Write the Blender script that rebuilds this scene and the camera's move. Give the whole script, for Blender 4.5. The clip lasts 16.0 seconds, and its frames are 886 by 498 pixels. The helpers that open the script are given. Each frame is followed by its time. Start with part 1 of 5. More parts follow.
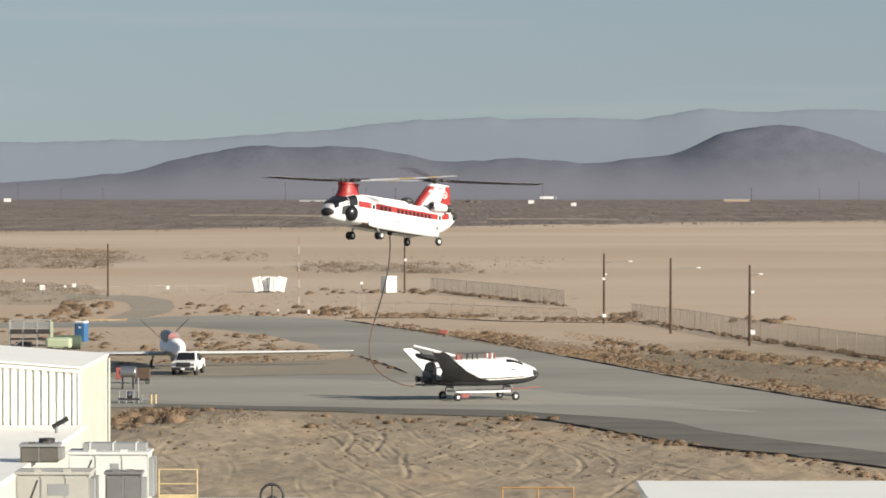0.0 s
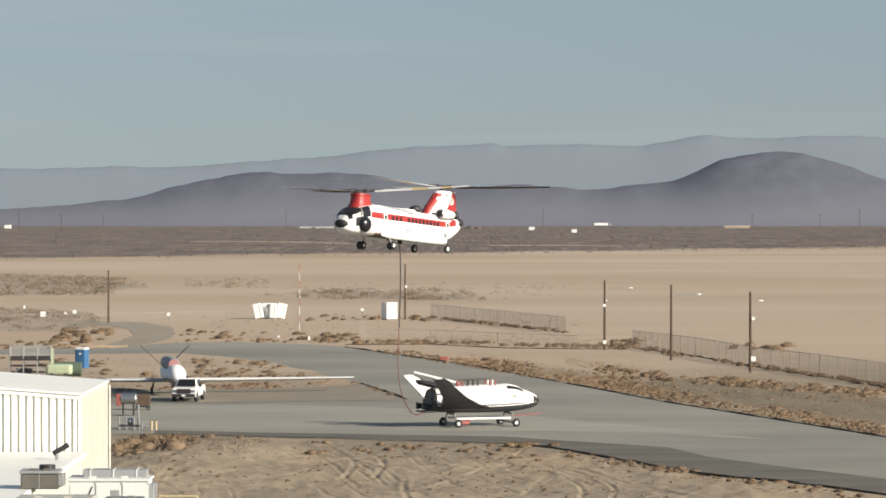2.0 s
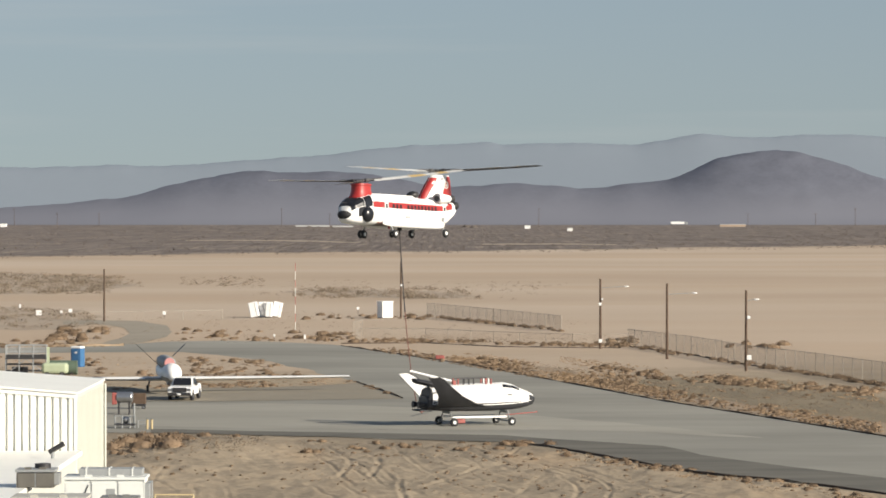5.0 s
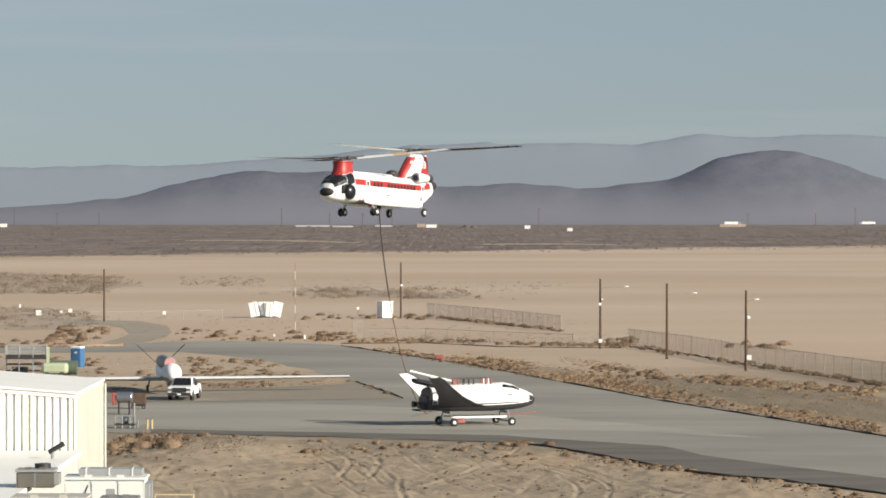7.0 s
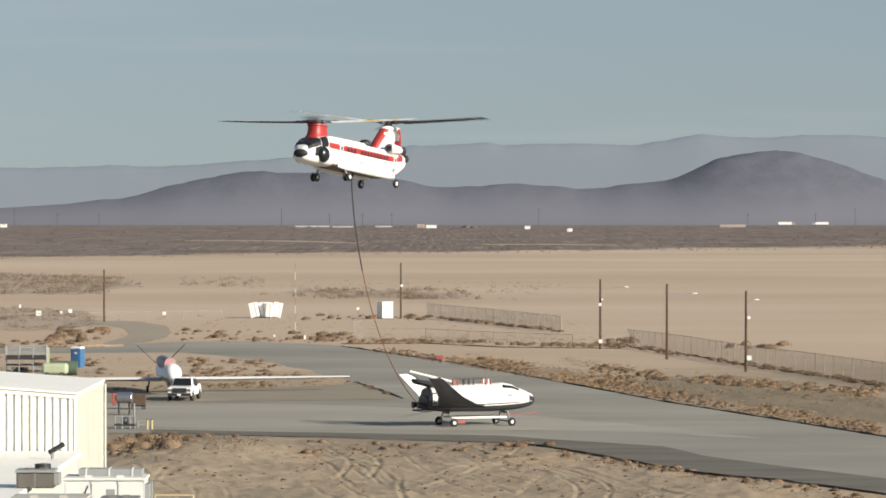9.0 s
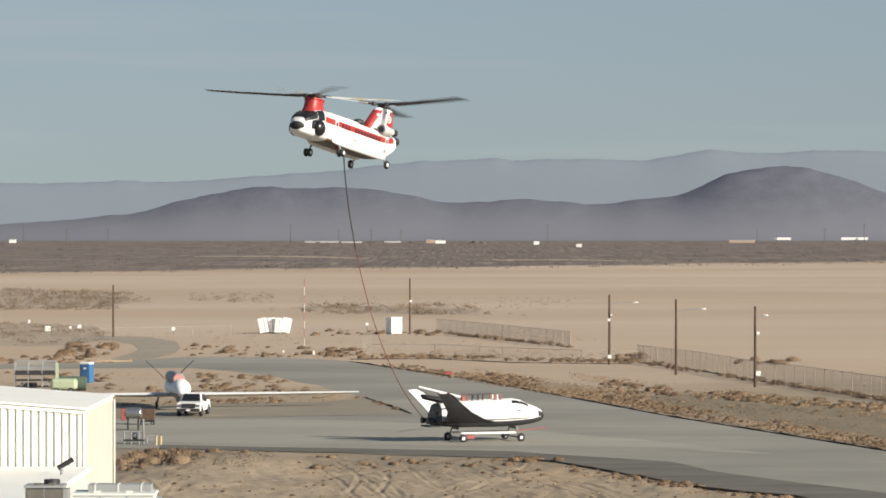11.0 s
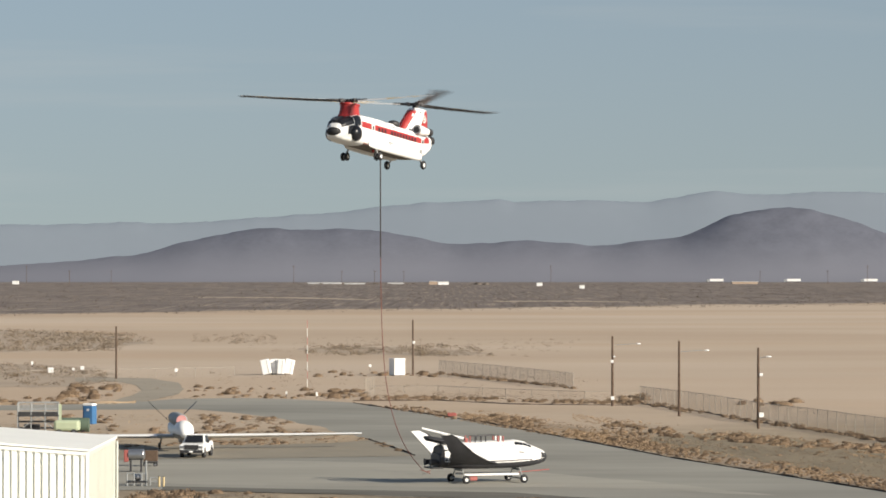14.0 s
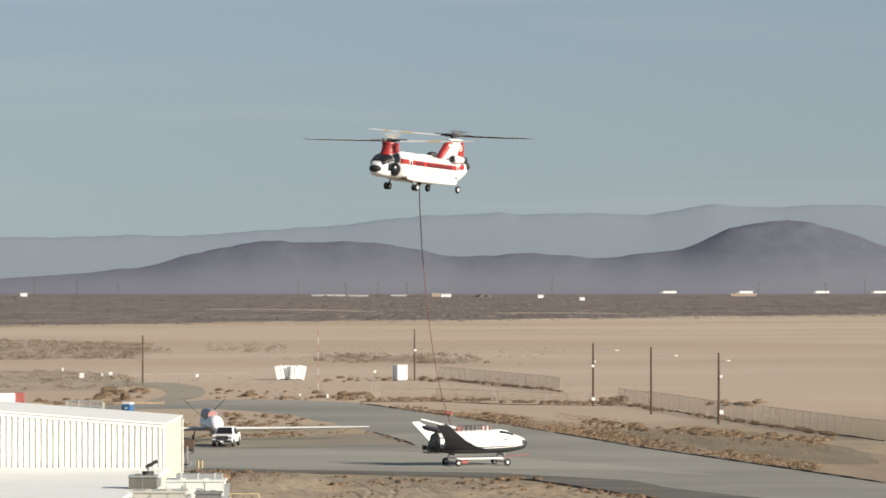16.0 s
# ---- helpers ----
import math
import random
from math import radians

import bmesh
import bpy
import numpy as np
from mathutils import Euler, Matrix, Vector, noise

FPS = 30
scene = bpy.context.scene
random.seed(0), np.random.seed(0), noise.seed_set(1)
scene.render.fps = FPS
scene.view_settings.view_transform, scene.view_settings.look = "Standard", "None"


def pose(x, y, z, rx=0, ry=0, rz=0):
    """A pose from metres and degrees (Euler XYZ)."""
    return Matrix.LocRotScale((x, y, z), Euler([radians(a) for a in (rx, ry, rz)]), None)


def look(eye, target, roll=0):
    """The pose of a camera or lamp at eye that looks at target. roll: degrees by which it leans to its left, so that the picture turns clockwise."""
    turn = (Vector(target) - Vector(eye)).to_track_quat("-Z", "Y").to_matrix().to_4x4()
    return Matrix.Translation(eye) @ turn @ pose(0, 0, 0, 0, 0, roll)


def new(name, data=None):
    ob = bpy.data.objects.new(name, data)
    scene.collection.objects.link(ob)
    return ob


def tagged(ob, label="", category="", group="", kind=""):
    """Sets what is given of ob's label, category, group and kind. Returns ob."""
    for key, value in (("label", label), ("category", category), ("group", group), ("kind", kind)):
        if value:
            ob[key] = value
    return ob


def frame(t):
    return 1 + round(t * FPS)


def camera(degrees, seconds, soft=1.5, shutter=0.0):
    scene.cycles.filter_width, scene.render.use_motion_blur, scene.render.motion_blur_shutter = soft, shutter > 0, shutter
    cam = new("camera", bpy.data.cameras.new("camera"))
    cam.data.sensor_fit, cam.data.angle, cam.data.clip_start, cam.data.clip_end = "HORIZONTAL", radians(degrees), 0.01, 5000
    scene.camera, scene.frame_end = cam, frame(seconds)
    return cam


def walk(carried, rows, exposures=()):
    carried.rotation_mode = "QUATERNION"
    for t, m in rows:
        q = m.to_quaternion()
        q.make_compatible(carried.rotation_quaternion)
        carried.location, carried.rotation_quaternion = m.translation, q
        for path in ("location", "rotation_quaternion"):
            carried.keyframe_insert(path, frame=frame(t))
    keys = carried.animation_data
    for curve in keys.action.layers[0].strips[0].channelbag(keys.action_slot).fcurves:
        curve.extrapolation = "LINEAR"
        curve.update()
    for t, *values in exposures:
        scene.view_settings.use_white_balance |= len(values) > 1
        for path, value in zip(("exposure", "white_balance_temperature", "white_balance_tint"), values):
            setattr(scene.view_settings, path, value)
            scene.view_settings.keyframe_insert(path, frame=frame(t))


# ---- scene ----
cam = camera(12.78, 16.0, soft=1.7, shutter=0.25)
walk(cam, [
    (0.0, pose(0, 0.00, 15.5, 89.092, 0, 0.000)),
    (0.5, pose(0, 0.00, 15.5, 89.192, 0, 0.002)),
    (1.0, pose(0, 0.00, 15.5, 89.292, 0, 0.008)),
    (1.5, pose(0, 0.00, 15.5, 89.392, 0, 0.008)),
    (2.0, pose(0, 0.00, 15.5, 89.476, 0, 0.008)),
    (2.5, pose(0, 0.00, 15.5, 89.480, 0, 0.008)),
    (3.0, pose(0, 0.00, 15.5, 89.482, 0, 0.008)),
    (3.5, pose(0, 0.00, 15.5, 89.482, 0, 0.008)),
    (4.0, pose(0, 0.00, 15.5, 89.463, 0, -0.050)),
    (6.5, pose(0, 0.00, 15.5, 89.455, 0, -0.054)),
    (7.0, pose(0, 0.00, 15.5, 89.457, 0, -0.054)),
    (7.5, pose(0, 0.00, 15.5, 89.457, 0, -0.054)),
    (8.0, pose(0, 0.00, 15.5, 89.457, 0, -0.054)),
    (8.5, pose(0, 0.00, 15.5, 89.461, 0, -0.054)),
    (9.0, pose(0, 0.00, 15.5, 89.463, 0, -0.054)),
    (11.5, pose(0, 0.00, 15.5, 89.770, 0, 0.109)),
    (12.0, pose(0, 0.00, 15.5, 89.858, 0, 0.121)),
    (12.5, pose(0, 0.00, 15.5, 89.983, 0, 0.121)),
    (13.0, pose(0, 0.00, 15.5, 90.121, 0, 0.121)),
    (13.5, pose(0, 0.00, 15.5, 90.213, 0, 0.121)),
    (14.0, pose(0, 0.00, 15.5, 90.286, 0, 0.121)),
    (14.5, pose(0.095, -6.47, 15.534, 90.349, 0, 0.132)),
    (15.0, pose(0.289, -19.62, 15.604, 90.385, 0, 0.140)),
    (15.5, pose(0.520, -35.34, 15.687, 90.420, 0, 0.156)),
    (16.0, pose(0.750, -51.00, 15.770, 90.460, 0, 0.168)),
], exposures=[(0.0, 0.7), (16.0, 0.7)])

# ---- light ----
SUN_AZ, SUN_EL = 122.0, 22.0
world = bpy.data.worlds.new("sky")
scene.world = world
world.use_nodes = True
wn, wl = world.node_tree.nodes, world.node_tree.links
sky = wn.new("ShaderNodeTexSky")
sky.sky_type, sky.sun_disc = "NISHITA", False
sky.sun_elevation, sky.sun_rotation = radians(SUN_EL), radians(SUN_AZ)
sky.air_density, sky.dust_density, sky.ozone_density = 1.0, 0.3, 1.5
way, lift = wn.new("ShaderNodeTexCoord"), wn.new("ShaderNodeVectorMath")
lift.inputs[1].default_value = (0, 0, 0.10)
wl.new(way.outputs["Generated"], lift.inputs[0])
wl.new(lift.outputs[0], sky.inputs[0])
# dusty haze towards the horizon, and thin drawn-out cirrus
up = wn.new("ShaderNodeSeparateXYZ")
wl.new(way.outputs["Generated"], up.inputs[0])
haze = wn.new("ShaderNodeMapRange")
haze.inputs["From Min"].default_value, haze.inputs["From Max"].default_value = 0.0, 0.14
haze.inputs["To Min"].default_value, haze.inputs["To Max"].default_value = 0.62, 0.18
wl.new(up.outputs[2], haze.inputs["Value"])
dusty = wn.new("ShaderNodeMix")
dusty.data_type = "RGBA"
dusty.inputs["B"].default_value = (2.95, 2.92, 2.6, 1)
wl.new(haze.outputs[0], dusty.inputs["Factor"])
wl.new(sky.outputs[0], dusty.inputs["A"])
stretch, wisp = wn.new("ShaderNodeMapping"), wn.new("ShaderNodeTexNoise")
stretch.inputs["Scale"].default_value = (2.2, 2.2, 42)
stretch.inputs["Rotation"].default_value = (0, radians(0.8), 0)
wl.new(way.outputs["Generated"], stretch.inputs["Vector"])
wl.new(stretch.outputs[0], wisp.inputs["Vector"])
wisp.inputs["Scale"].default_value, wisp.inputs["Detail"].default_value = 2.6, 5
thin = wn.new("ShaderNodeMapRange")
thin.inputs["From Min"].default_value, thin.inputs["From Max"].default_value = 0.5, 0.8
thin.inputs["To Max"].default_value = 0.3
wl.new(wisp.outputs["Fac"], thin.inputs["Value"])
cirrus = wn.new("ShaderNodeMix")
cirrus.data_type = "RGBA"
cirrus.inputs["B"].default_value = (4.8, 4.9, 4.8, 1)
wl.new(thin.outputs[0], cirrus.inputs["Factor"])
wl.new(dusty.outputs["Result"], cirrus.inputs["A"])
wl.new(cirrus.outputs["Result"], wn["Background"].inputs[0])
wn["Background"].inputs[1].default_value = 0.067
sun = new("sun", bpy.data.lights.new("sun", "SUN"))
sun.data.energy, sun.data.angle, sun.data.color = 4.7, radians(0.6), (1.0, 0.91, 0.77)
toward = Vector((math.sin(radians(SUN_AZ)) * math.cos(radians(SUN_EL)), math.cos(radians(SUN_AZ)) * math.cos(radians(SUN_EL)), math.sin(radians(SUN_EL))))
sun.matrix_basis = look(toward * 100, (0, 0, 0))


# ---- materials ----
def mat(name, colour, rough=0.6, metal=0.0, vary=0.12, scale=1.5, bump=0.0, other=None, spec=0.5, fine=14.0, glow=0.0, stretch=None):
    """Colour broken up by a broad and a fine noise, in metres of the object's own space."""
    m = bpy.data.materials.new(name)
    m.use_nodes = True
    n, l = m.node_tree.nodes, m.node_tree.links
    b = n["Principled BSDF"]
    co = n.new("ShaderNodeTexCoord")
    big, small = n.new("ShaderNodeTexNoise"), n.new("ShaderNodeTexNoise")
    big.inputs["Scale"].default_value, small.inputs["Scale"].default_value = scale, scale * fine
    big.inputs["Detail"].default_value = small.inputs["Detail"].default_value = 4
    place = n.new("ShaderNodeMapping")
    place.inputs["Scale"].default_value = stretch or (1, 1, 1)
    l.new(co.outputs["Object"], place.inputs["Vector"])
    for t in (big, small):
        l.new(place.outputs[0], t.inputs["Vector"])
    add = n.new("ShaderNodeMath")
    add.operation = "MULTIPLY_ADD"
    l.new(small.outputs["Fac"], add.inputs[0])
    add.inputs[1].default_value = 0.5
    l.new(big.outputs["Fac"], add.inputs[2])
    ramp = n.new("ShaderNodeMapRange")
    ramp.inputs["From Min"].default_value, ramp.inputs["From Max"].default_value = 0.45, 1.05
    l.new(add.outputs[0], ramp.inputs["Value"])
    mix = n.new("ShaderNodeMix")
    mix.data_type = "RGBA"
    dark = other or tuple(c * (1 - 2 * vary) for c in colour)
    mix.inputs["A"].default_value, mix.inputs["B"].default_value = (*dark, 1), (*colour, 1)
    l.new(ramp.outputs[0], mix.inputs["Factor"])
    l.new(mix.outputs["Result"], b.inputs["Base Color"])
    b.inputs["Roughness"].default_value, b.inputs["Metallic"].default_value = rough, metal
    b.inputs["Specular IOR Level"].default_value = spec
    if bump:
        bp = n.new("ShaderNodeBump")
        bp.inputs["Distance"].default_value, bp.inputs["Strength"].default_value = bump, 0.8
        l.new(add.outputs[0], bp.inputs["Height"])
        l.new(bp.outputs[0], b.inputs["Normal"])
    # emission in the base colour, painting haze on the far hills
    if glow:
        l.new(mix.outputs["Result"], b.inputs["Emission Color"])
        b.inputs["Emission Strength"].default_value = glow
    return m


def earth_material():
    """Sandy desert: pale playa in the middle distance, brown scrubland beyond its uneven shore."""
    m = bpy.data.materials.new("desert_earth")
    m.use_nodes = True
    n, l = m.node_tree.nodes, m.node_tree.links
    b = n["Principled BSDF"]
    geo = n.new("ShaderNodeNewGeometry")
    sep = n.new("ShaderNodeSeparateXYZ")
    l.new(geo.outputs["Position"], sep.inputs[0])

    def noise_at(scale, detail=5, stretch=(1, 1, 1)):
        mp = n.new("ShaderNodeMapping")
        mp.inputs["Scale"].default_value = stretch
        l.new(geo.outputs["Position"], mp.inputs["Vector"])
        t = n.new("ShaderNodeTexNoise")
        t.inputs["Scale"].default_value, t.inputs["Detail"].default_value = scale, detail
        l.new(mp.outputs[0], t.inputs["Vector"])
        return t.outputs["Fac"]

    def math_node(op, a, c, d=None):
        k = n.new("ShaderNodeMath")
        k.operation = op
        for i, v in enumerate((a, c) if d is None else (a, c, d)):
            if isinstance(v, (int, float)):
                k.inputs[i].default_value = v
            else:
                l.new(v, k.inputs[i])
        return k.outputs[0]

    def span(v, lo, hi):
        k = n.new("ShaderNodeMapRange")
        k.interpolation_type = "SMOOTHSTEP"
        k.inputs["From Min"].default_value, k.inputs["From Max"].default_value = lo, hi
        l.new(v, k.inputs["Value"])
        return k.outputs[0]

    def blend(f, a, c):
        k = n.new("ShaderNodeMix")
        k.data_type = "RGBA"
        l.new(f, k.inputs["Factor"])
        for s, v in (("A", a), ("B", c)):
            if isinstance(v, tuple):
                k.inputs[s].default_value = (*v, 1)
            else:
                l.new(v, k.inputs[s])
        return k.outputs["Result"]

    small, mid, wide = noise_at(2.2, 6), noise_at(0.16, 6), noise_at(0.012, 5)
    sand = blend(span(mid, 0.35, 0.68), (0.235, 0.193, 0.143), (0.365, 0.292, 0.208))
    sand = blend(span(small, 0.3, 0.75), sand, (0.33, 0.272, 0.197))
    warm = noise_at(0.14, 5, (1, 0.16, 1))
    sand = blend(span(warm, 0.5, 0.68), sand, (0.365, 0.28, 0.19))
    fleck = noise_at(1.6, 4, (1, 0.12, 1))
    sand = blend(span(fleck, 0.58, 0.74), sand, (0.27, 0.215, 0.155))
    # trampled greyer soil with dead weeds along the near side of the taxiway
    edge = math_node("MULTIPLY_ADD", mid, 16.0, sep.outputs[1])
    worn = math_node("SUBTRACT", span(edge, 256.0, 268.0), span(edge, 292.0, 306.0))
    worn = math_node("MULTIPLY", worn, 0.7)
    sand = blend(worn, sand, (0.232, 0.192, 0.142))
    streak = noise_at(0.006, 5, (0.6, 1, 1))
    playa = blend(span(streak, 0.3, 0.72), (0.412, 0.322, 0.238), (0.50, 0.412, 0.326))
    band = noise_at(0.012, 6, (0.6, 0.8, 1))
    playa = blend(span(band, 0.52, 0.8), playa, (0.44, 0.335, 0.24))
    tint = noise_at(0.0035, 4, (0.25, 1, 1))
    playa = blend(span(tint, 0.5, 0.72), playa, (0.46, 0.343, 0.24))
    # the dry lake bed lies between about 480 m and the scrubland shore
    shore = math_node("MULTIPLY_ADD", sep.outputs[0], -1.3, sep.outputs[1])
    shore = math_node("MULTIPLY_ADD", wide, 260.0, shore)
    near = math_node("MULTIPLY_ADD", wide, 260.0, sep.outputs[1])
    col = blend(span(near, 455.0, 590.0), sand, playa)
    scrub_noise = noise_at(0.035, 6, (0.5, 1, 1))
    scrub = blend(span(scrub_noise, 0.36, 0.66), (0.125, 0.106, 0.098), (0.222, 0.187, 0.162))
    clump = noise_at(0.4, 4, (1, 0.014, 1))
    scrub = blend(span(clump, 0.52, 0.66), scrub, (0.275, 0.228, 0.185))
    shade = noise_at(0.25, 4, (1, 0.016, 1))
    scrub = blend(span(shade, 0.56, 0.68), scrub, (0.115, 0.096, 0.088))
    col = blend(span(shore, 1640.0, 1700.0), col, scrub)
    l.new(col, b.inputs["Base Color"])
    b.inputs["Roughness"].default_value, b.inputs["Specular IOR Level"].default_value = 0.95, 0.1
    bp = n.new("ShaderNodeBump")
    bp.inputs["Distance"].default_value, bp.inputs["Strength"].default_value = 0.12, 0.7
    l.new(small, bp.inputs["Height"])
    l.new(bp.outputs[0], b.inputs["Normal"])
    return m


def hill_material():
    """Dark brown volcanic hills, distance haze painted in: paler foot and self-glow."""
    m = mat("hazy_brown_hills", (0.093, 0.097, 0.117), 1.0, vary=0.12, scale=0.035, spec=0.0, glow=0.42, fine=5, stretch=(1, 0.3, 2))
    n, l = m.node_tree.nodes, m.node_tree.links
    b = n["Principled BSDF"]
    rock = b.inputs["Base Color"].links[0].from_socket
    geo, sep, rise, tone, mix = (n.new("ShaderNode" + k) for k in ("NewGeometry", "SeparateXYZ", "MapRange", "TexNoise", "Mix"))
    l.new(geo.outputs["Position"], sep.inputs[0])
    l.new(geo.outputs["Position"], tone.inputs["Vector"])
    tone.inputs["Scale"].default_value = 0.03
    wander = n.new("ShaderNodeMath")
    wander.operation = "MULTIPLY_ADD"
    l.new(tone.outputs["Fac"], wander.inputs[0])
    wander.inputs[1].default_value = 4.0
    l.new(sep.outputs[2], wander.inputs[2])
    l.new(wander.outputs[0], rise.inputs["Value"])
    # haze mixed into the colour by height, strongest at the foot
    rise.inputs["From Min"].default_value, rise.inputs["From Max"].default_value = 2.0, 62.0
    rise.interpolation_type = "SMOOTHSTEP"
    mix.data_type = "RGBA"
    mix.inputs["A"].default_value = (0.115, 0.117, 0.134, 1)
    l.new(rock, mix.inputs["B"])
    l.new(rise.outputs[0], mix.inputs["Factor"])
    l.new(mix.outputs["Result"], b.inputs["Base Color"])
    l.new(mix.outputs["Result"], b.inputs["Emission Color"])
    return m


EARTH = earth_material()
PAVING = mat("pale_concrete", (0.294, 0.280, 0.237), 0.9, vary=0.21, scale=0.045, bump=0.004, fine=5, stretch=(0.45, 1, 1))
ASPHALT = mat("dark_asphalt", (0.152, 0.141, 0.113), 0.95, vary=0.3, scale=0.3, bump=0.006, fine=7, stretch=(0.2, 1, 1))
TRACK = mat("dusty_grey_track", (0.30, 0.26, 0.20), 0.95, vary=0.1, scale=0.1, bump=0.01)
TRACK_PALE = mat("pale_dirt_track", (0.36, 0.29, 0.22), 0.95, vary=0.1, scale=0.01)
BROWN_PAVING = mat("worn_brown_paving", (0.252, 0.218, 0.162), 0.9, vary=0.12, scale=0.12, bump=0.006)
SOIL = mat("dark_weedy_soil", (0.10, 0.066, 0.042), 0.95, vary=0.2, scale=0.5, bump=0.03)
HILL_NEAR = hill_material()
# distance haze is put into the blue-grey colour and its glow
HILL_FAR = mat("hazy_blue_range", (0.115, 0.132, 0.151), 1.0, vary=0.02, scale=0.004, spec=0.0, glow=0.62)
WHITE = mat("white_paint", (0.82, 0.815, 0.80), 0.4, vary=0.04, scale=0.8)
RED_DULL = mat("dull_red_paint", (0.36, 0.10, 0.085), 0.6, vary=0.15, scale=2)
RED = mat("red_paint", (0.37, 0.032, 0.03), 0.45, vary=0.1, scale=0.8)
BLACK = mat("black_rubber", (0.022, 0.022, 0.024), 0.7, vary=0.15, scale=3)
DARK = mat("dark_metal", (0.06, 0.058, 0.06), 0.5, 0.4, vary=0.15, scale=2)
GLASS = mat("dark_glass", (0.014, 0.015, 0.019), 0.28, vary=0.1, scale=1, spec=0.45)
STEEL = mat("bare_steel", (0.46, 0.46, 0.47), 0.35, 0.9, vary=0.1, scale=2)
GREY = mat("grey_paint", (0.30, 0.31, 0.31), 0.55, vary=0.1, scale=1)
BLADE_TOP = mat("pale_blade_top", (0.66, 0.65, 0.62), 0.45, vary=0.06, scale=0.6)
BLADE_UNDER = mat("dark_blade_underside", (0.035, 0.035, 0.038), 0.6, vary=0.1, scale=0.6)
ORANGE = mat("yellow_band_paint", (0.60, 0.42, 0.17), 0.5, vary=0.06, scale=1)
TILE_BLACK = mat("black_heat_tile", (0.030, 0.030, 0.034), 0.55, vary=0.25, scale=1.6, fine=6)
TILE_WHITE = mat("white_heat_tile", (0.76, 0.75, 0.73), 0.6, vary=0.05, scale=1.2, fine=8)
WOOD = mat("weathered_pole_wood", (0.115, 0.075, 0.05), 0.9, vary=0.2, scale=3, bump=0.01)
CREAM = mat("cream_sheet_metal", (0.575, 0.582, 0.53), 0.6, vary=0.05, scale=0.5)
ROOF = mat("white_sheet_roof", (0.88, 0.87, 0.81), 0.45, vary=0.04, scale=0.4)
GALV = mat("galvanised_wire", (0.33, 0.295, 0.25), 0.6, 0.3, vary=0.1, scale=2)
BLUE = mat("blue_plastic", (0.045, 0.145, 0.31), 0.5, vary=0.08, scale=2)
YELLOW = mat("faded_yellow_paint", (0.58, 0.46, 0.26), 0.55, vary=0.12, scale=2)
GREEN = mat("pale_green_paint", (0.44, 0.50, 0.34), 0.6, vary=0.1, scale=1)
TEAL = mat("dull_green_tank", (0.10, 0.14, 0.10), 0.6, vary=0.1, scale=1)
PINK = mat("pink_engine_cover", (0.50, 0.24, 0.23), 0.7, vary=0.1, scale=2)
ROPE_DARK = mat("dark_sling_rope", (0.045, 0.04, 0.04), 0.85, vary=0.1, scale=8)
ROPE_RED = mat("rust_red_sling_rope", (0.17, 0.062, 0.045), 0.85, vary=0.1, scale=8)


def foliage(name, a, c):
    """Dry shrub, its colour varied clump by clump."""
    m = bpy.data.materials.new(name)
    m.use_nodes = True
    n, l = m.node_tree.nodes, m.node_tree.links
    g = n.new("ShaderNodeNewGeometry")
    t = n.new("ShaderNodeTexNoise")
    t.inputs["Scale"].default_value = 0.5
    l.new(g.outputs["Position"], t.inputs["Vector"])
    ad = n.new("ShaderNodeMath")
    ad.operation = "MULTIPLY_ADD"
    l.new(g.outputs["Random Per Island"], ad.inputs[0])
    ad.inputs[1].default_value = 0.3
    l.new(t.outputs["Fac"], ad.inputs[2])
    mx = n.new("ShaderNodeMix")
    mx.data_type = "RGBA"
    mx.inputs["A"].default_value, mx.inputs["B"].default_value = (*a, 1), (*c, 1)
    rp = n.new("ShaderNodeMapRange")
    rp.inputs["From Min"].default_value, rp.inputs["From Max"].default_value = 0.4, 1.1
    l.new(ad.outputs[0], rp.inputs["Value"])
    l.new(rp.outputs[0], mx.inputs["Factor"])
    l.new(mx.outputs["Result"], n["Principled BSDF"].inputs["Base Color"])
    n["Principled BSDF"].inputs["Roughness"].default_value = 0.9
    n["Principled BSDF"].inputs["Specular IOR Level"].default_value = 0.1
    return m


BRUSH = foliage("dry_brown_brush", (0.13, 0.092, 0.062), (0.285, 0.205, 0.135))
SAGE = foliage("grey_sage_brush", (0.15, 0.118, 0.086), (0.27, 0.213, 0.155))
FAR_SAGE = foliage("far_dark_scrub", (0.10, 0.085, 0.076), (0.20, 0.168, 0.142))
GRASS = foliage("dry_yellow_grass", (0.245, 0.168, 0.10), (0.385, 0.28, 0.18))


# ---- mesh helpers ----
def part(name, bm, material, parent=None, label=""):
    me = bpy.data.meshes.new(name)
    bmesh.ops.recalc_face_normals(bm, faces=bm.faces)
    bm.to_mesh(me)
    bm.free()
    me.materials.append(material)
    ob = new(name, me)
    ob.parent = parent
    return tagged(ob, label)


def thing(name, m, label, category, group="", kind=""):
    ob = new(name)
    ob.matrix_basis = m
    return tagged(ob, label, category, group, kind)


def smooth(ob, angle=40):
    ob.data.shade_smooth()
    ob.data.set_sharp_from_angle(angle=radians(angle))
    return ob


def box(c, s, bm=None, bevel=0.0, m=None):
    bm = bm or bmesh.new()
    k = bmesh.ops.create_cube(bm, size=1.0, matrix=(m or Matrix()) @ Matrix.Translation(c) @ Matrix.Diagonal((*s, 1)))
    if bevel:
        es = list({e for v in k["verts"] for e in v.link_edges})
        bmesh.ops.bevel(bm, geom=es, offset=bevel, segments=2, affect="EDGES", profile=0.5)
    return bm


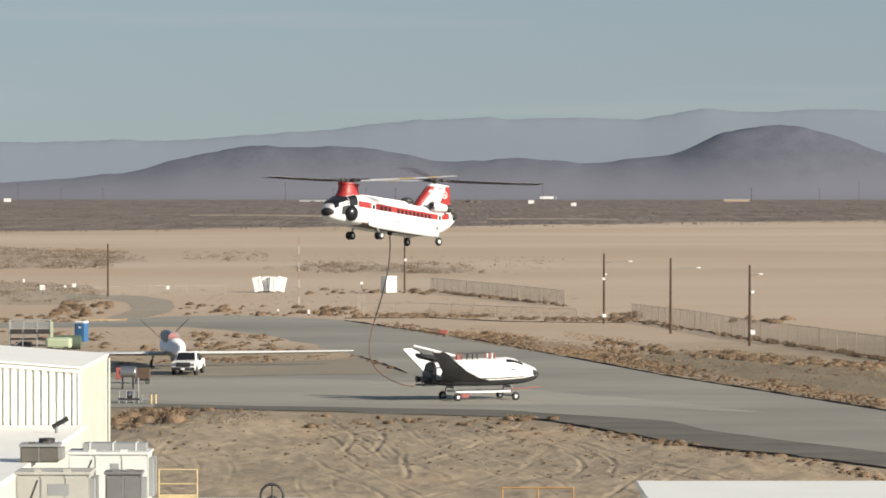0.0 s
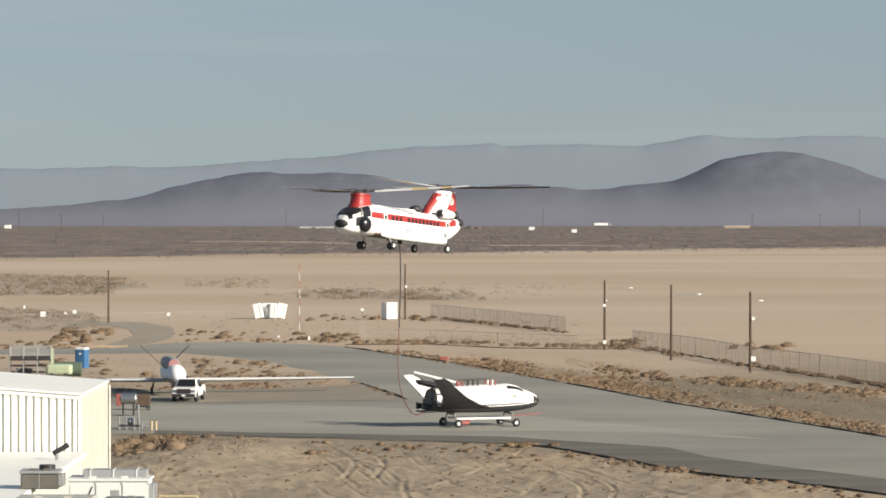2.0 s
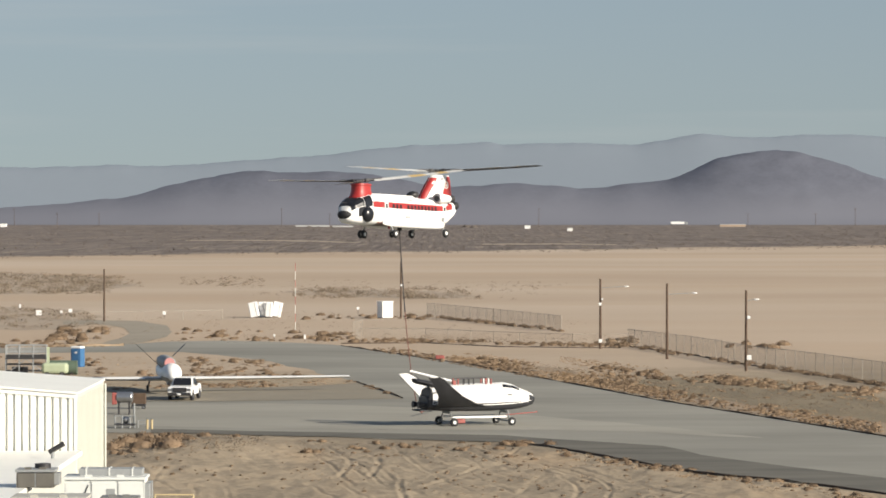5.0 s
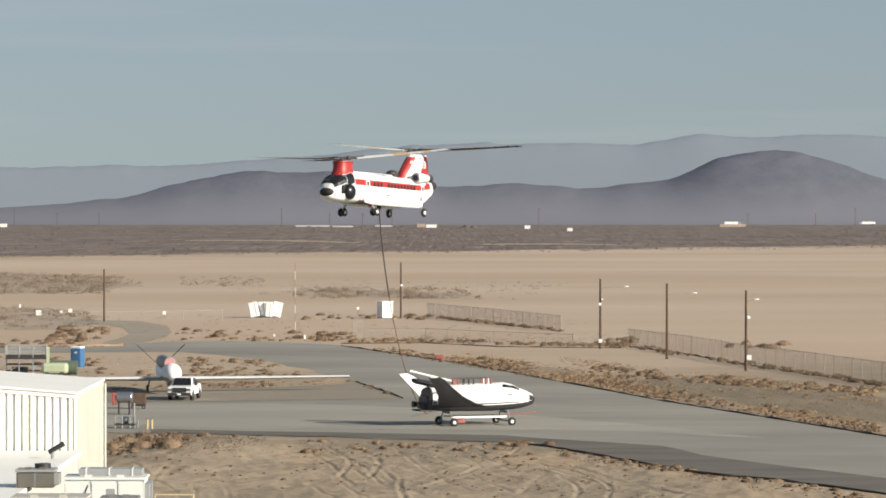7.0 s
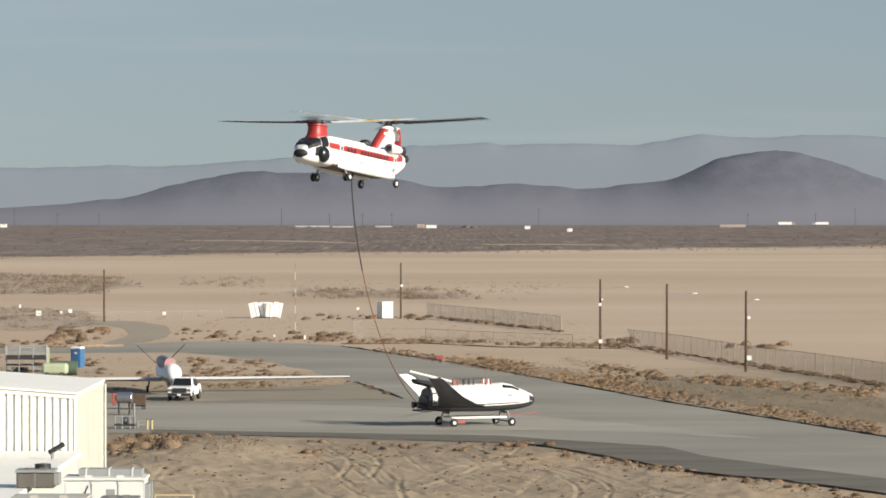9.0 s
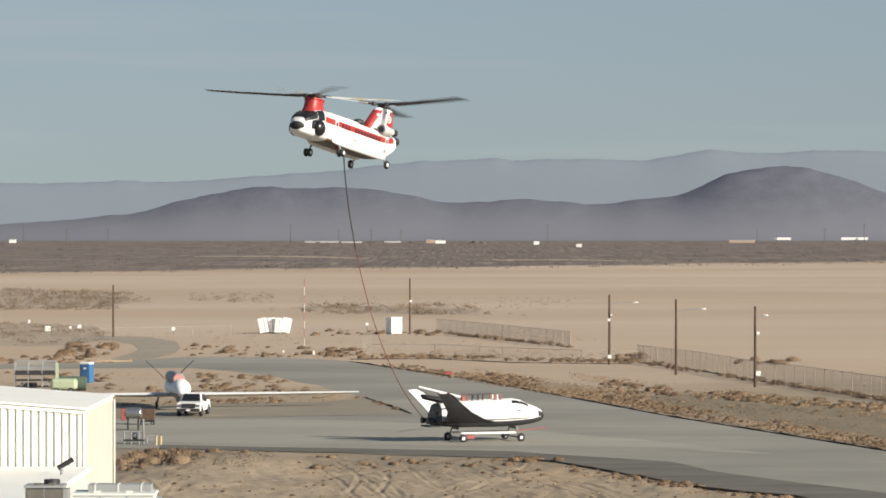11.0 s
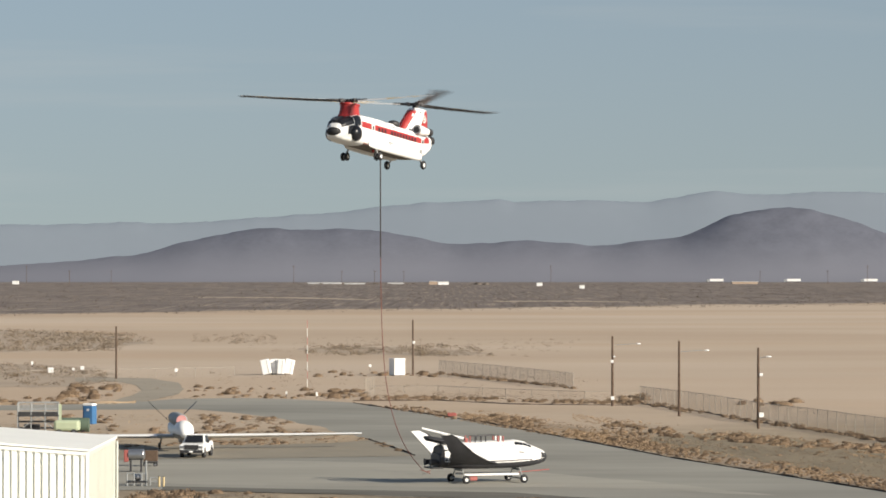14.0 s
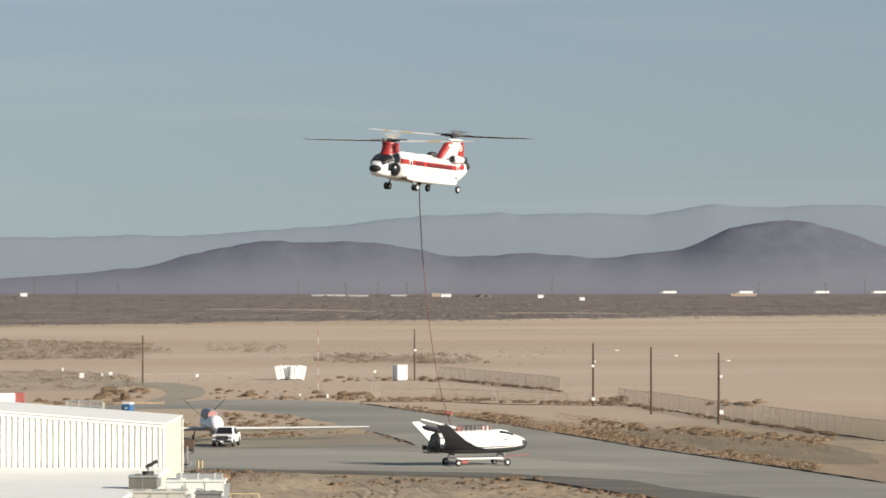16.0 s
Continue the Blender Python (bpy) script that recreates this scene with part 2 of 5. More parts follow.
def tube(a, b, r0, r1=None, bm=None, n=12):
    """A tapered rod from a to b."""
    bm = bm or bmesh.new()
    a, b = Vector(a), Vector(b)
    turn = (b - a).to_track_quat("Z", "Y").to_matrix().to_4x4()
    bmesh.ops.create_cone(bm, cap_ends=True, segments=n, radius1=r0, radius2=r0 if r1 is None else r1, depth=(b - a).length,
                          matrix=Matrix.Translation((a + b) / 2) @ turn)
    return bm


def ball(c, s, bm=None, u=16, v=10):
    bm = bm or bmesh.new()
    bmesh.ops.create_uvsphere(bm, u_segments=u, v_segments=v, radius=1.0, matrix=Matrix.Translation(c) @ Matrix.Diagonal((*s, 1)))
    return bm


def loft(rings, bm=None, closed=True, caps=True):
    """Skin over rings of points."""
    bm = bm or bmesh.new()
    rows = [[bm.verts.new(p) for p in r] for r in rings]
    k = len(rows[0])
    for a, b in zip(rows, rows[1:]):
        for i in range(k if closed else k - 1):
            j = (i + 1) % k
            bm.faces.new((a[i], a[j], b[j], b[i]))
    if caps and closed:
        bm.faces.new(rows[0][::-1])
        bm.faces.new(rows[-1])
    return bm


def ring_torus(c, r, w, axis="Y", n=20, bm=None):
    """A tyre or hoop round c."""
    rings = []
    for i in range(n + 1):
        a = 2 * math.pi * i / n
        row = []
        for j in range(8):
            b = 2 * math.pi * j / 8
            q = r + w * math.cos(b)
            p = {"Y": (q * math.cos(a), w * math.sin(b), q * math.sin(a)), "X": (w * math.sin(b), q * math.cos(a), q * math.sin(a)),
                 "Z": (q * math.cos(a), q * math.sin(a), w * math.sin(b))}[axis]
            row.append(Vector(c) + Vector(p))
        rings.append(row)
    return loft(rings, bm, caps=False)


def wheel(parent, c, r, w, rim=STEEL, axis="Y"):
    t = smooth(part("wheel", ring_torus(c, r - w / 2, w / 2, axis), BLACK, parent, "black rubber tyre"))
    d = Vector({"Y": (0, w * 0.4, 0), "X": (w * 0.4, 0, 0)}[axis])
    part("rim", tube(Vector(c) - d, Vector(c) + d, r - w * 0.8, n=14), rim, t, "pale metal rim")
    return t


# ---- ground ----
# near rim of the taxiway, seen from the camera's side
RIM = [(-34.95, 276.8), (-20.32, 276.8), (-7.13, 271.2), (4.4, 265.3), (7.29, 260.2), (10.55, 249.4), (15.53, 233.3), (19.97, 227), (24.3, 217), (28.25, 204.7)]


def rim_y(x):
    for (x0, y0), (x1, y1) in zip(RIM, RIM[1:]):
        if x0 <= x <= x1:
            return y0 + (y1 - y0) * (x - x0) / (x1 - x0)
    return RIM[0][1] if x < RIM[0][0] else RIM[-1][1]


def ground_height(x, y):
    """Churned, rutted dirt before the taxiway; flat elsewhere."""
    gap = rim_y(x) - 1.0 - y
    if gap <= 0 or y < 182 or abs(x) > 50:
        return 0.0
    k = min(1, gap / 3.0) * min(1, (y - 182) / 8) * min(1, (50 - abs(x)) / 8)
    h = 0.14 * noise.fractal(Vector((x * 0.09, y * 0.06, 3.1)), 0.9, 2.1, 4)
    h += 0.09 * noise.noise(Vector((x * 0.5, y * 0.3, 8.0))) + 0.07 * noise.noise(Vector((x * 1.1, y * 0.7, 2.0)))
    h += 0.7 * math.exp(-((x + 15.5 - 0.1 * (y - 245)) / 4.5) ** 2) * math.exp(-((y - 252) / 16) ** 2)
    return h * k


def ruts(x, y):
    """Depth of the wheel tracks that cross the dirt in long curving lines, singly and in pairs."""
    g = np.random.default_rng(11)
    h = np.zeros_like(x)
    for k in range(60):
        x0, y0 = g.uniform(-26, 36), g.uniform(196, 266)
        slope = g.choice([-0.34, -0.26, -0.2, -0.14, -0.08, 0.16]) + g.uniform(-0.04, 0.04)
        bend, wave, length = g.uniform(-0.006, 0.006), g.uniform(0.03, 0.07), g.uniform(9, 28)
        d = y - y0
        mid = x0 + slope * d + bend * d * d + 0.3 * np.sin(d * wave * 3 + k)
        fade = np.clip((length - np.abs(d)) / 4, 0, 1) * (0.7 + 0.3 * np.sin(d * g.uniform(0.3, 0.8) + k))
        deep, wide = g.uniform(0.025, 0.055), g.uniform(0.09, 0.15)
        for side in ((-0.9, 0.9) if k % 3 == 0 else (0.0,)):
            e = x - mid - side
            h += fade * deep * (0.5 * np.exp(-((np.abs(e) - 2.1 * wide) / wide) ** 2) - np.exp(-(e / wide) ** 2))
    return h


def make_ground():
    xs = [-2600, -1400, -700, -350, -180, -110] + [-50, -44, -40] + list(np.arange(-36, 42.1, 0.1)) + [46, 50] + [110, 180, 350, 700, 1400, 2600]
    ys = [-1500, -500, 0, 90, 140, 168] + list(np.arange(180, 282, 0.4)) + [300, 350, 450, 600, 900, 1400, 2200, 3200, 4100, 4880]
    w = len(xs)
    gx, gy = np.meshgrid(np.array(xs, float), np.array(ys, float))
    keep = np.array([[max(0.0, min(1.0, (rim_y(x) - 1.5 - y) / 2.5)) if 183 < y and abs(x) < 49 else 0.0 for x in xs] for y in ys])
    track = ruts(gx, gy) * keep
    verts = [(x, y, ground_height(x, y) + track[j, i]) for j, y in enumerate(ys) for i, x in enumerate(xs)]
    faces = [(j * w + i, j * w + i + 1, (j + 1) * w + i + 1, (j + 1) * w + i) for j in range(len(ys) - 1) for i in range(w - 1)]
    me = bpy.data.meshes.new("ground")
    me.from_pydata(verts, [], faces)
    me.materials.append(EARTH)
    me.shade_smooth()
    tagged(new("ground", me), "pale sandy desert ground with wheel ruts and playa", "ground", kind="structure")


make_ground()


def sheet(name, pts, z, material, label, wobble=0.0, step=4.0, category="pavement", thick=0.0):
    """A flat sheet with the outline pts, its edge worn uneven."""
    out = []
    for (x0, y0), (x1, y1) in zip(pts, pts[1:] + pts[:1]):
        n = max(1, int(math.hypot(x1 - x0, y1 - y0) / step))
        for i in range(n):
            x, y = x0 + (x1 - x0) * i / n, y0 + (y1 - y0) * i / n
            if wobble:
                x += wobble * noise.noise(Vector((x * 0.31, y * 0.11, z * 50)))
                y += 3 * wobble * noise.noise(Vector((x * 0.23, y * 0.15, z * 50 + 7)))
            out.append((x, y, z))
    bm = bmesh.new()
    f = bm.faces.new([bm.verts.new(p) for p in out])
    bmesh.ops.triangulate(bm, faces=[f])
    ob = part(name, bm, material)
    if ob.data.polygons[0].normal.z < 0:
        ob.data.flip_normals()
    return tagged(ob, label, category, kind="structure")


sheet("road", [(-68.86, 444.7), (-56.39, 446.5), (-44.63, 450.2), (-35.88, 461.7), (-32.48, 469.7), (-25.99, 473.8), (-19.06, 469.7), (-11.38, 457.8), (3.2, 400.4), (18.32, 323.9), (30.61, 273.3), (35.07, 254.1), (28.25, 204.7), (24.3, 217), (19.97, 227), (15.53, 233.3), (10.55, 249.4), (7.29, 260.2), (4.4, 265.3), (-7.13, 271.2), (-20.32, 276.8), (-34.95, 276.8), (-42.86, 276.8)], 0.03, PAVING, "wide pale grey concrete taxiway", 0.3)
sheet("road", [(-20.64, 281.1), (-7.28, 276.8), (4.53, 273.3), (7.54, 269.2), (14.75, 260.8), (16.72, 251.2), (21.12, 240), (25.69, 229.4), (29.77, 215.7), (28.25, 204.7), (24.3, 217), (19.97, 227), (15.53, 233.3), (10.55, 249.4), (7.29, 260.2), (4.4, 265.3), (-7.13, 271.2), (-20.32, 276.8)], 0.045, ASPHALT, "dark asphalt shoulder along the taxiway", 0.25)
PALE_PAVING = mat("dusty_pale_concrete", (0.328, 0.31, 0.26), 0.9, vary=0.15, scale=0.06, bump=0.004, fine=6, stretch=(0.3, 1, 1))
sheet("road", [(-42.5, 318.5), (-26.78, 320.3), (-10.0, 318.0), (-1.0, 311.0), (6.0, 302.0), (16.0, 285.0), (22.0, 270.0), (12.0, 279.0), (3.0, 280.0), (-8.0, 281.5), (-22.0, 285.5), (-42.5, 286.0)], 0.04, PALE_PAVING, "dusty paler concrete of the apron", 0.8)
sheet("ground", [(-66.67, 430.6), (-42.86, 432.3), (-33.73, 434), (-28.15, 434), (-23.34, 425.5), (-18.44, 411), (-13.23, 387.5), (-9.7, 369), (-7.34, 356.9), (-11.2, 350), (-20.01, 346.6), (-28.74, 344.4), (-52.84, 341.2)], 0.06, EARTH, "sandy island of dry ground beside the taxiway", 0.8, category="ground")
VERGE = mat("brown_gravel_verge", (0.33, 0.245, 0.16), 0.95, scale=0.35, bump=0.05, fine=9, other=(0.19, 0.143, 0.097), stretch=(1, 0.14, 1))
sheet("ground", [(3.77, 400.4), (18.49, 326.8), (30.84, 275.4), (35.48, 257.1), (41.59, 301.4), (36.38, 324.9), (30.03, 341.2), (23.3, 350), (16.6, 367.8), (11.96, 387.5), (7.81, 401.9), (4.46, 411)], 0.02, VERGE, "brown gravelly verge grown with dry brush", 1.2, category="ground")
GRAVEL = mat("grey_brown_gravel", (0.228, 0.18, 0.112), 0.95, scale=0.5, bump=0.05, fine=8, other=(0.145, 0.115, 0.07), stretch=(1, 0.14, 1))
sheet("ground", [(14.6, 361), (17.5, 364), (23.8, 368), (30.9, 360), (36.6, 333), (38.5, 312), (36.6, 288), (32.9, 291), (26.6, 308), (21.6, 330), (17.6, 347)], 0.035, GRAVEL, "bare grey-brown gravel in the verge", 1.5, 3, category="ground")
SCRUB_SOIL = mat("grey_scrub_soil", (0.40, 0.315, 0.23), 0.95, vary=0.2, scale=0.05, bump=0.05, fine=10, other=(0.27, 0.215, 0.16))
sheet("ground", [(-142.54, 1014), (-102.02, 986.4), (-84.1, 943.5), (-72.29, 889.3), (-63.18, 828.2), (-66.87, 775), (-76.86, 743.2), (-101.68, 723.3)], 0.02, SCRUB_SOIL, "grey soil under a patch of sage scrub", 5.0, 6, category="ground")
sheet("ground", [(-90.79, 645.8), (-66.01, 638.2), (-56.15, 620), (-49.39, 577.1), (-47.59, 542.5), (-49.48, 521.6), (-70.94, 504.7)], 0.02, SCRUB_SOIL, "grey soil under a patch of sage scrub", 4.0, 5, category="ground")
sheet("ground", [(-29.23, 775), (-18.55, 792), (-2.64, 769.5), (6.82, 723.3), (1.61, 704.5), (-14.78, 718.5), (-25.73, 738.1)], 0.02, SCRUB_SOIL, "grey soil under a patch of sage scrub", 5.0, 6, category="ground")
sheet("road", [(-137.81, 2148.5), (-94.24, 2170), (-67.42, 2106.8), (-39.17, 1972.7), (-39.86, 1937.5), (-65.73, 2009.3), (-93.6, 2086.5), (-133.84, 2086.5)], 0.05, TRACK_PALE, "pale dirt track far out on the scrubland", 0.0, 40)
sheet("road", [(20.67, 1903.5), (59.26, 1920.4), (84.45, 1870.7), (82.32, 1823.5), (57.23, 1854.7), (19.97, 1839)], 0.05, TRACK_PALE, "pale dirt track far out on the scrubland", 0.0, 40)
sheet("road", [(-53, 342.3), (-28.74, 344.4), (-20.07, 347.8), (-11.24, 351.1), (-7.37, 358.1), (-2.89, 326.8), (-8.54, 324.9), (-18.58, 322), (-26.78, 321), (-49.42, 319.1)], 0.05, BROWN_PAVING, "worn brownish old paving strip", 0.5)
sheet("road", [(-53.05, 559.3), (-48.11, 562.2), (-42.66, 559.3), (-37.14, 537.1), (-34.35, 509.4), (-33.79, 488.7), (-35.01, 467.7), (-36.71, 459.7), (-39.67, 459.7), (-39.2, 482.2), (-39.4, 502.3), (-42.06, 526.7), (-46.03, 542.5), (-51.46, 542.5)], 0.03, TRACK, "narrow curving grey asphalt road", 0.3)


def ridge(name, pts, w, h, material, label):
    """A low uneven bank of soil along a line."""
    bm, rings = bmesh.new(), []
    for (x0, y0), (x1, y1) in zip(pts, pts[1:]):
        n = max(2, int(math.hypot(x1 - x0, y1 - y0) / 0.8))
        for i in range(n):
            x, y = x0 + (x1 - x0) * i / n, y0 + (y1 - y0) * i / n
            k = 0.55 + 0.45 * noise.noise(Vector((x * 0.6, y * 0.3, 2)))
            rings.append([(x, y - w * k, 0.0), (x, y - w * 0.4 * k, h * k), (x, y + w * 0.5 * k, h * k), (x, y + w * k, 0.0)])
    loft(rings, bm, closed=False)
    return tagged(part(name, bm, material), label, "soil bank", kind="structure")


ridge("trim", [(-11.33, 455.9), (3.19, 398.9), (18.27, 322.9), (30.53, 272.6), (34.98, 253.5)], 0.5, 0.22, SOIL, "dark weedy soil bank edging the taxiway")
ridge("trim", [(4.59, 265.3), (7.29, 260.2), (10.55, 249.4), (15.53, 233.3), (19.97, 227), (24.3, 217), (28.25, 204.7)], 0.5, 0.22, SOIL, "dark broken soil edge of the asphalt shoulder")
ridge("trim", [(21.79, 454), (27.22, 427.2), (31.11, 398.9), (35.84, 376.7), (39.71, 354.6), (43.13, 337)], 0.6, 0.2, SOIL, "dark strip of weeds under the wire fence")
ridge("trim", [(-11.53, 463.7), (-1.6, 465.7), (7.49, 452.1), (21.39, 448.3)], 0.5, 0.18, SOIL, "dark strip of weeds along a dirt track")
ridge("trim", [(-53.0, 451.0), (-44.0, 452.5), (-35.6, 456.0)], 0.9, 0.5, VERGE, "row of reddish dry weeds along the road")
ridge("trim", [(-7.65, 359.3), (-5.36, 344.4), (-2.89, 326.8)], 0.45, 0.25, SOIL, "row of weeds along a paving joint")


# ---- hills ----
def hills(name, y0, crest, depth, bumps, width, base, rough, material, label, x_span):
    """Rolling hills whose crest line is a sum of broad swells."""
    xs = np.linspace(-x_span, x_span, 260)
    verts, rows = [], 14
    for j in range(rows + 1):
        v = j / rows
        y = y0 + depth * v
        up = math.sin(min(1.0, v / crest) * math.pi / 2) ** 1.6 if v < crest else 1 - ((v - crest) / (1 - crest)) ** 2
        for x in xs:
            top = base + sum(a * math.exp(-((x - c) / width) ** 2) for c, a in bumps)
            crag = 2.2 * noise.fractal(Vector((x * 0.022, 0.5, y0 * 0.01)), 0.8, 2.0, 5)
            z = (top + crag * up ** 6) * up * (1 + (rough * 2.5 * noise.fractal(Vector((x * 0.013, y * 0.04, 1)), 0.9, 2.0, 5) if v < crest * 0.97 else 0))
            verts.append((x, y, z - 0.4))
    w = len(xs)
    faces = [(j * w + i, j * w + i + 1, (j + 1) * w + i + 1, (j + 1) * w + i) for j in range(rows) for i in range(w - 1)]
    me = bpy.data.meshes.new(name)
    me.from_pydata(verts, [], faces)
    me.materials.append(material)
    me.shade_smooth()
    return tagged(new(name, me), label, "hills", kind="structure")


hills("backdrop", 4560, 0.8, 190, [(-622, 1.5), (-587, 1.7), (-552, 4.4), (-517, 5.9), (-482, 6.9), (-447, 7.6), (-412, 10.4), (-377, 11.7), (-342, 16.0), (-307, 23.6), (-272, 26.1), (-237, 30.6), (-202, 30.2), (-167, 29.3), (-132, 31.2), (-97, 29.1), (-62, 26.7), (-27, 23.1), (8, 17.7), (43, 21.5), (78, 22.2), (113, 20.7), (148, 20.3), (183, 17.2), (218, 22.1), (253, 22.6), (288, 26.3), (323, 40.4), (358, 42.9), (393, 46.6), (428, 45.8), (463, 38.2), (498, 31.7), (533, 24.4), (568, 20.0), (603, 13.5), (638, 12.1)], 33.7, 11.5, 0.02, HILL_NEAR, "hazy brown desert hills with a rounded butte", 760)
hills("backdrop", 4752, 1.001, 64, [(-677, 1.7), (-619, 1.2), (-560, 2.2), (-502, 2.6), (-443, 2.7), (-385, 3.4), (-326, 2.9), (-268, 5.0), (-209, 7.9), (-151, 8.4), (-92, 14.9), (-34, 16.9), (25, 18.0), (83, 18.8), (142, 18.1), (200, 17.1), (259, 15.9), (317, 28.5), (376, 19.6), (434, 24.7), (493, 25.0), (551, 22.8), (610, 20.9), (668, 16.6), (727, 35.0)], 58.5, 66.4, 0.002, HILL_FAR, "pale blue-grey mountain range, haze painted in", 800)


# ---- buildings in the foreground ----
def big_shed():
    """Cream ribbed sheet-metal hangar with a low pitched white roof and a lean-to before it."""
    x1, y0, y1, ridge_x = -14.85, 162.0, 175.0, -34.0
    z0, slope = 8.0, 0.075
    t = thing("hangar", pose(x1, y0, 0), "cream ribbed sheet-metal hangar with a white roof", "hangar")
    w = x1 - ridge_x
    gable = [(0, 0), (0, z0), (-w, z0 + slope * w), (-2 * w, z0), (-2 * w, 0)]
    bm = loft([[(x, 0, z) for x, z in gable], [(x, y1 - y0, z) for x, z in gable]])
    part("wall", bm, CREAM, t)
    for s in (-1, 1):
        bm = bmesh.new()
        a = Vector((0 if s > 0 else -2 * w, 0, z0)) + Vector((0.06 * s, 0, -0.06 * slope))
        b = Vector((-w, 0, z0 + slope * w))
        loft([[a + Vector((0, -0.12, 0.02)), b + Vector((0, -0.12, 0.02)), b + Vector((0, -0.12, 0.11)), a + Vector((0, -0.12, 0.11))],
              [a + Vector((0, y1 - y0 + 0.12, 0.02)), b + Vector((0, y1 - y0 + 0.12, 0.02)), b + Vector((0, y1 - y0 + 0.12, 0.11)), a + Vector((0, y1 - y0 + 0.12, 0.11))]], bm)
        part("roof", bm, ROOF, t, "white sheet-metal roof slope")
    # upright ribs of the front cladding, each a folded sheet
    for i in range(100):
        x = -0.22 - i * 0.315
        top = z0 + slope * min(-x, 2 * w + x) - 0.16
        m = loft([[(x - 0.118, -0.004, z), (x - 0.082, -0.075, z), (x + 0.082, -0.075, z), (x + 0.118, -0.004, z)] for z in (5.2, top)])
        part("rib", m, ROOF, t)
    bm = loft([[(0.02, -0.12, z0 - 0.16), (0.02, -0.002, z0 - 0.16), (0.02, -0.002, z0 - 0.02), (0.02, -0.12, z0 - 0.02)],
               [(-w, -0.12, z0 - 0.16 + slope * w), (-w, -0.002, z0 - 0.16 + slope * w), (-w, -0.002, z0 - 0.02 + slope * w), (-w, -0.12, z0 - 0.02 + slope * w)]])
    part("fascia", bm, ROOF, t, "white fascia under the eave")
    part("corner_trim", box((-0.05, -0.06, 4), (0.12, 0.1, 8.0)), ROOF, t)
    part("downpipe", tube((0.08, y1 - y0 - 0.1, 0), (0.08, y1 - y0 - 0.1, z0 - 0.1), 0.045), CREAM, t, "pale corner pipe")
    for k in range(42):
        part("side_rib", box((0.012, 0.3 + k * 0.3, z0 / 2 - 0.05), (0.02, 0.03, z0 - 0.2)), CREAM, t)
    # lean-to
    u = thing("lean_to", pose(x1, 118.0, 0), "low white-roofed annex built against the hangar", "annex")
    part("wall", box((-16, 21.9, 2.75), (32, 43.8, 5.5)), CREAM, u)
    part("roof", box((-16, 21.9, 5.62), (32.5, 43.6, 0.2), bevel=0.03), ROOF, u, "white flat roof")
    v = thing("vent_hood", pose(-15.3, 156.5, 5.72), "grey bent sheet-metal vent on the annex roof", "vent")
    part("pipe", tube((0, 0, 0), (0.0, 0, 0.3), 0.07), GREY, v)
    part("cowl", tube((-0.15, 0, 0.25), (0.45, 0, 0.6), 0.1), DARK, v)


big_shed()


def roof_block():
    """Low flat-roofed block that carries the air handling units."""
    t = thing("plant_building", pose(-13.4, 108.0, 0), "low flat-roofed plant building with a cream roof", "building")
    part("wall", box((4.2, 15.8, 2.15), (8.4, 31.6, 4.3)), CREAM, t)
    part("roof", box((4.25, 15.75, 4.4), (8.7, 32.0, 0.18), bevel=0.02), CREAM, t, "cream flat roof")
    u = thing("annex_building", pose(7.0, 100.0, 0), "low white-roofed annex beside the dirt lot", "building")
    part("wall", box((7, 20, 2.35), (14, 40, 4.7)), CREAM, u)
    part("roof", box((7, 20, 4.95), (14.3, 40.3, 0.22), bevel=0.02), ROOF, u, "white flat sheet roof")


roof_block()


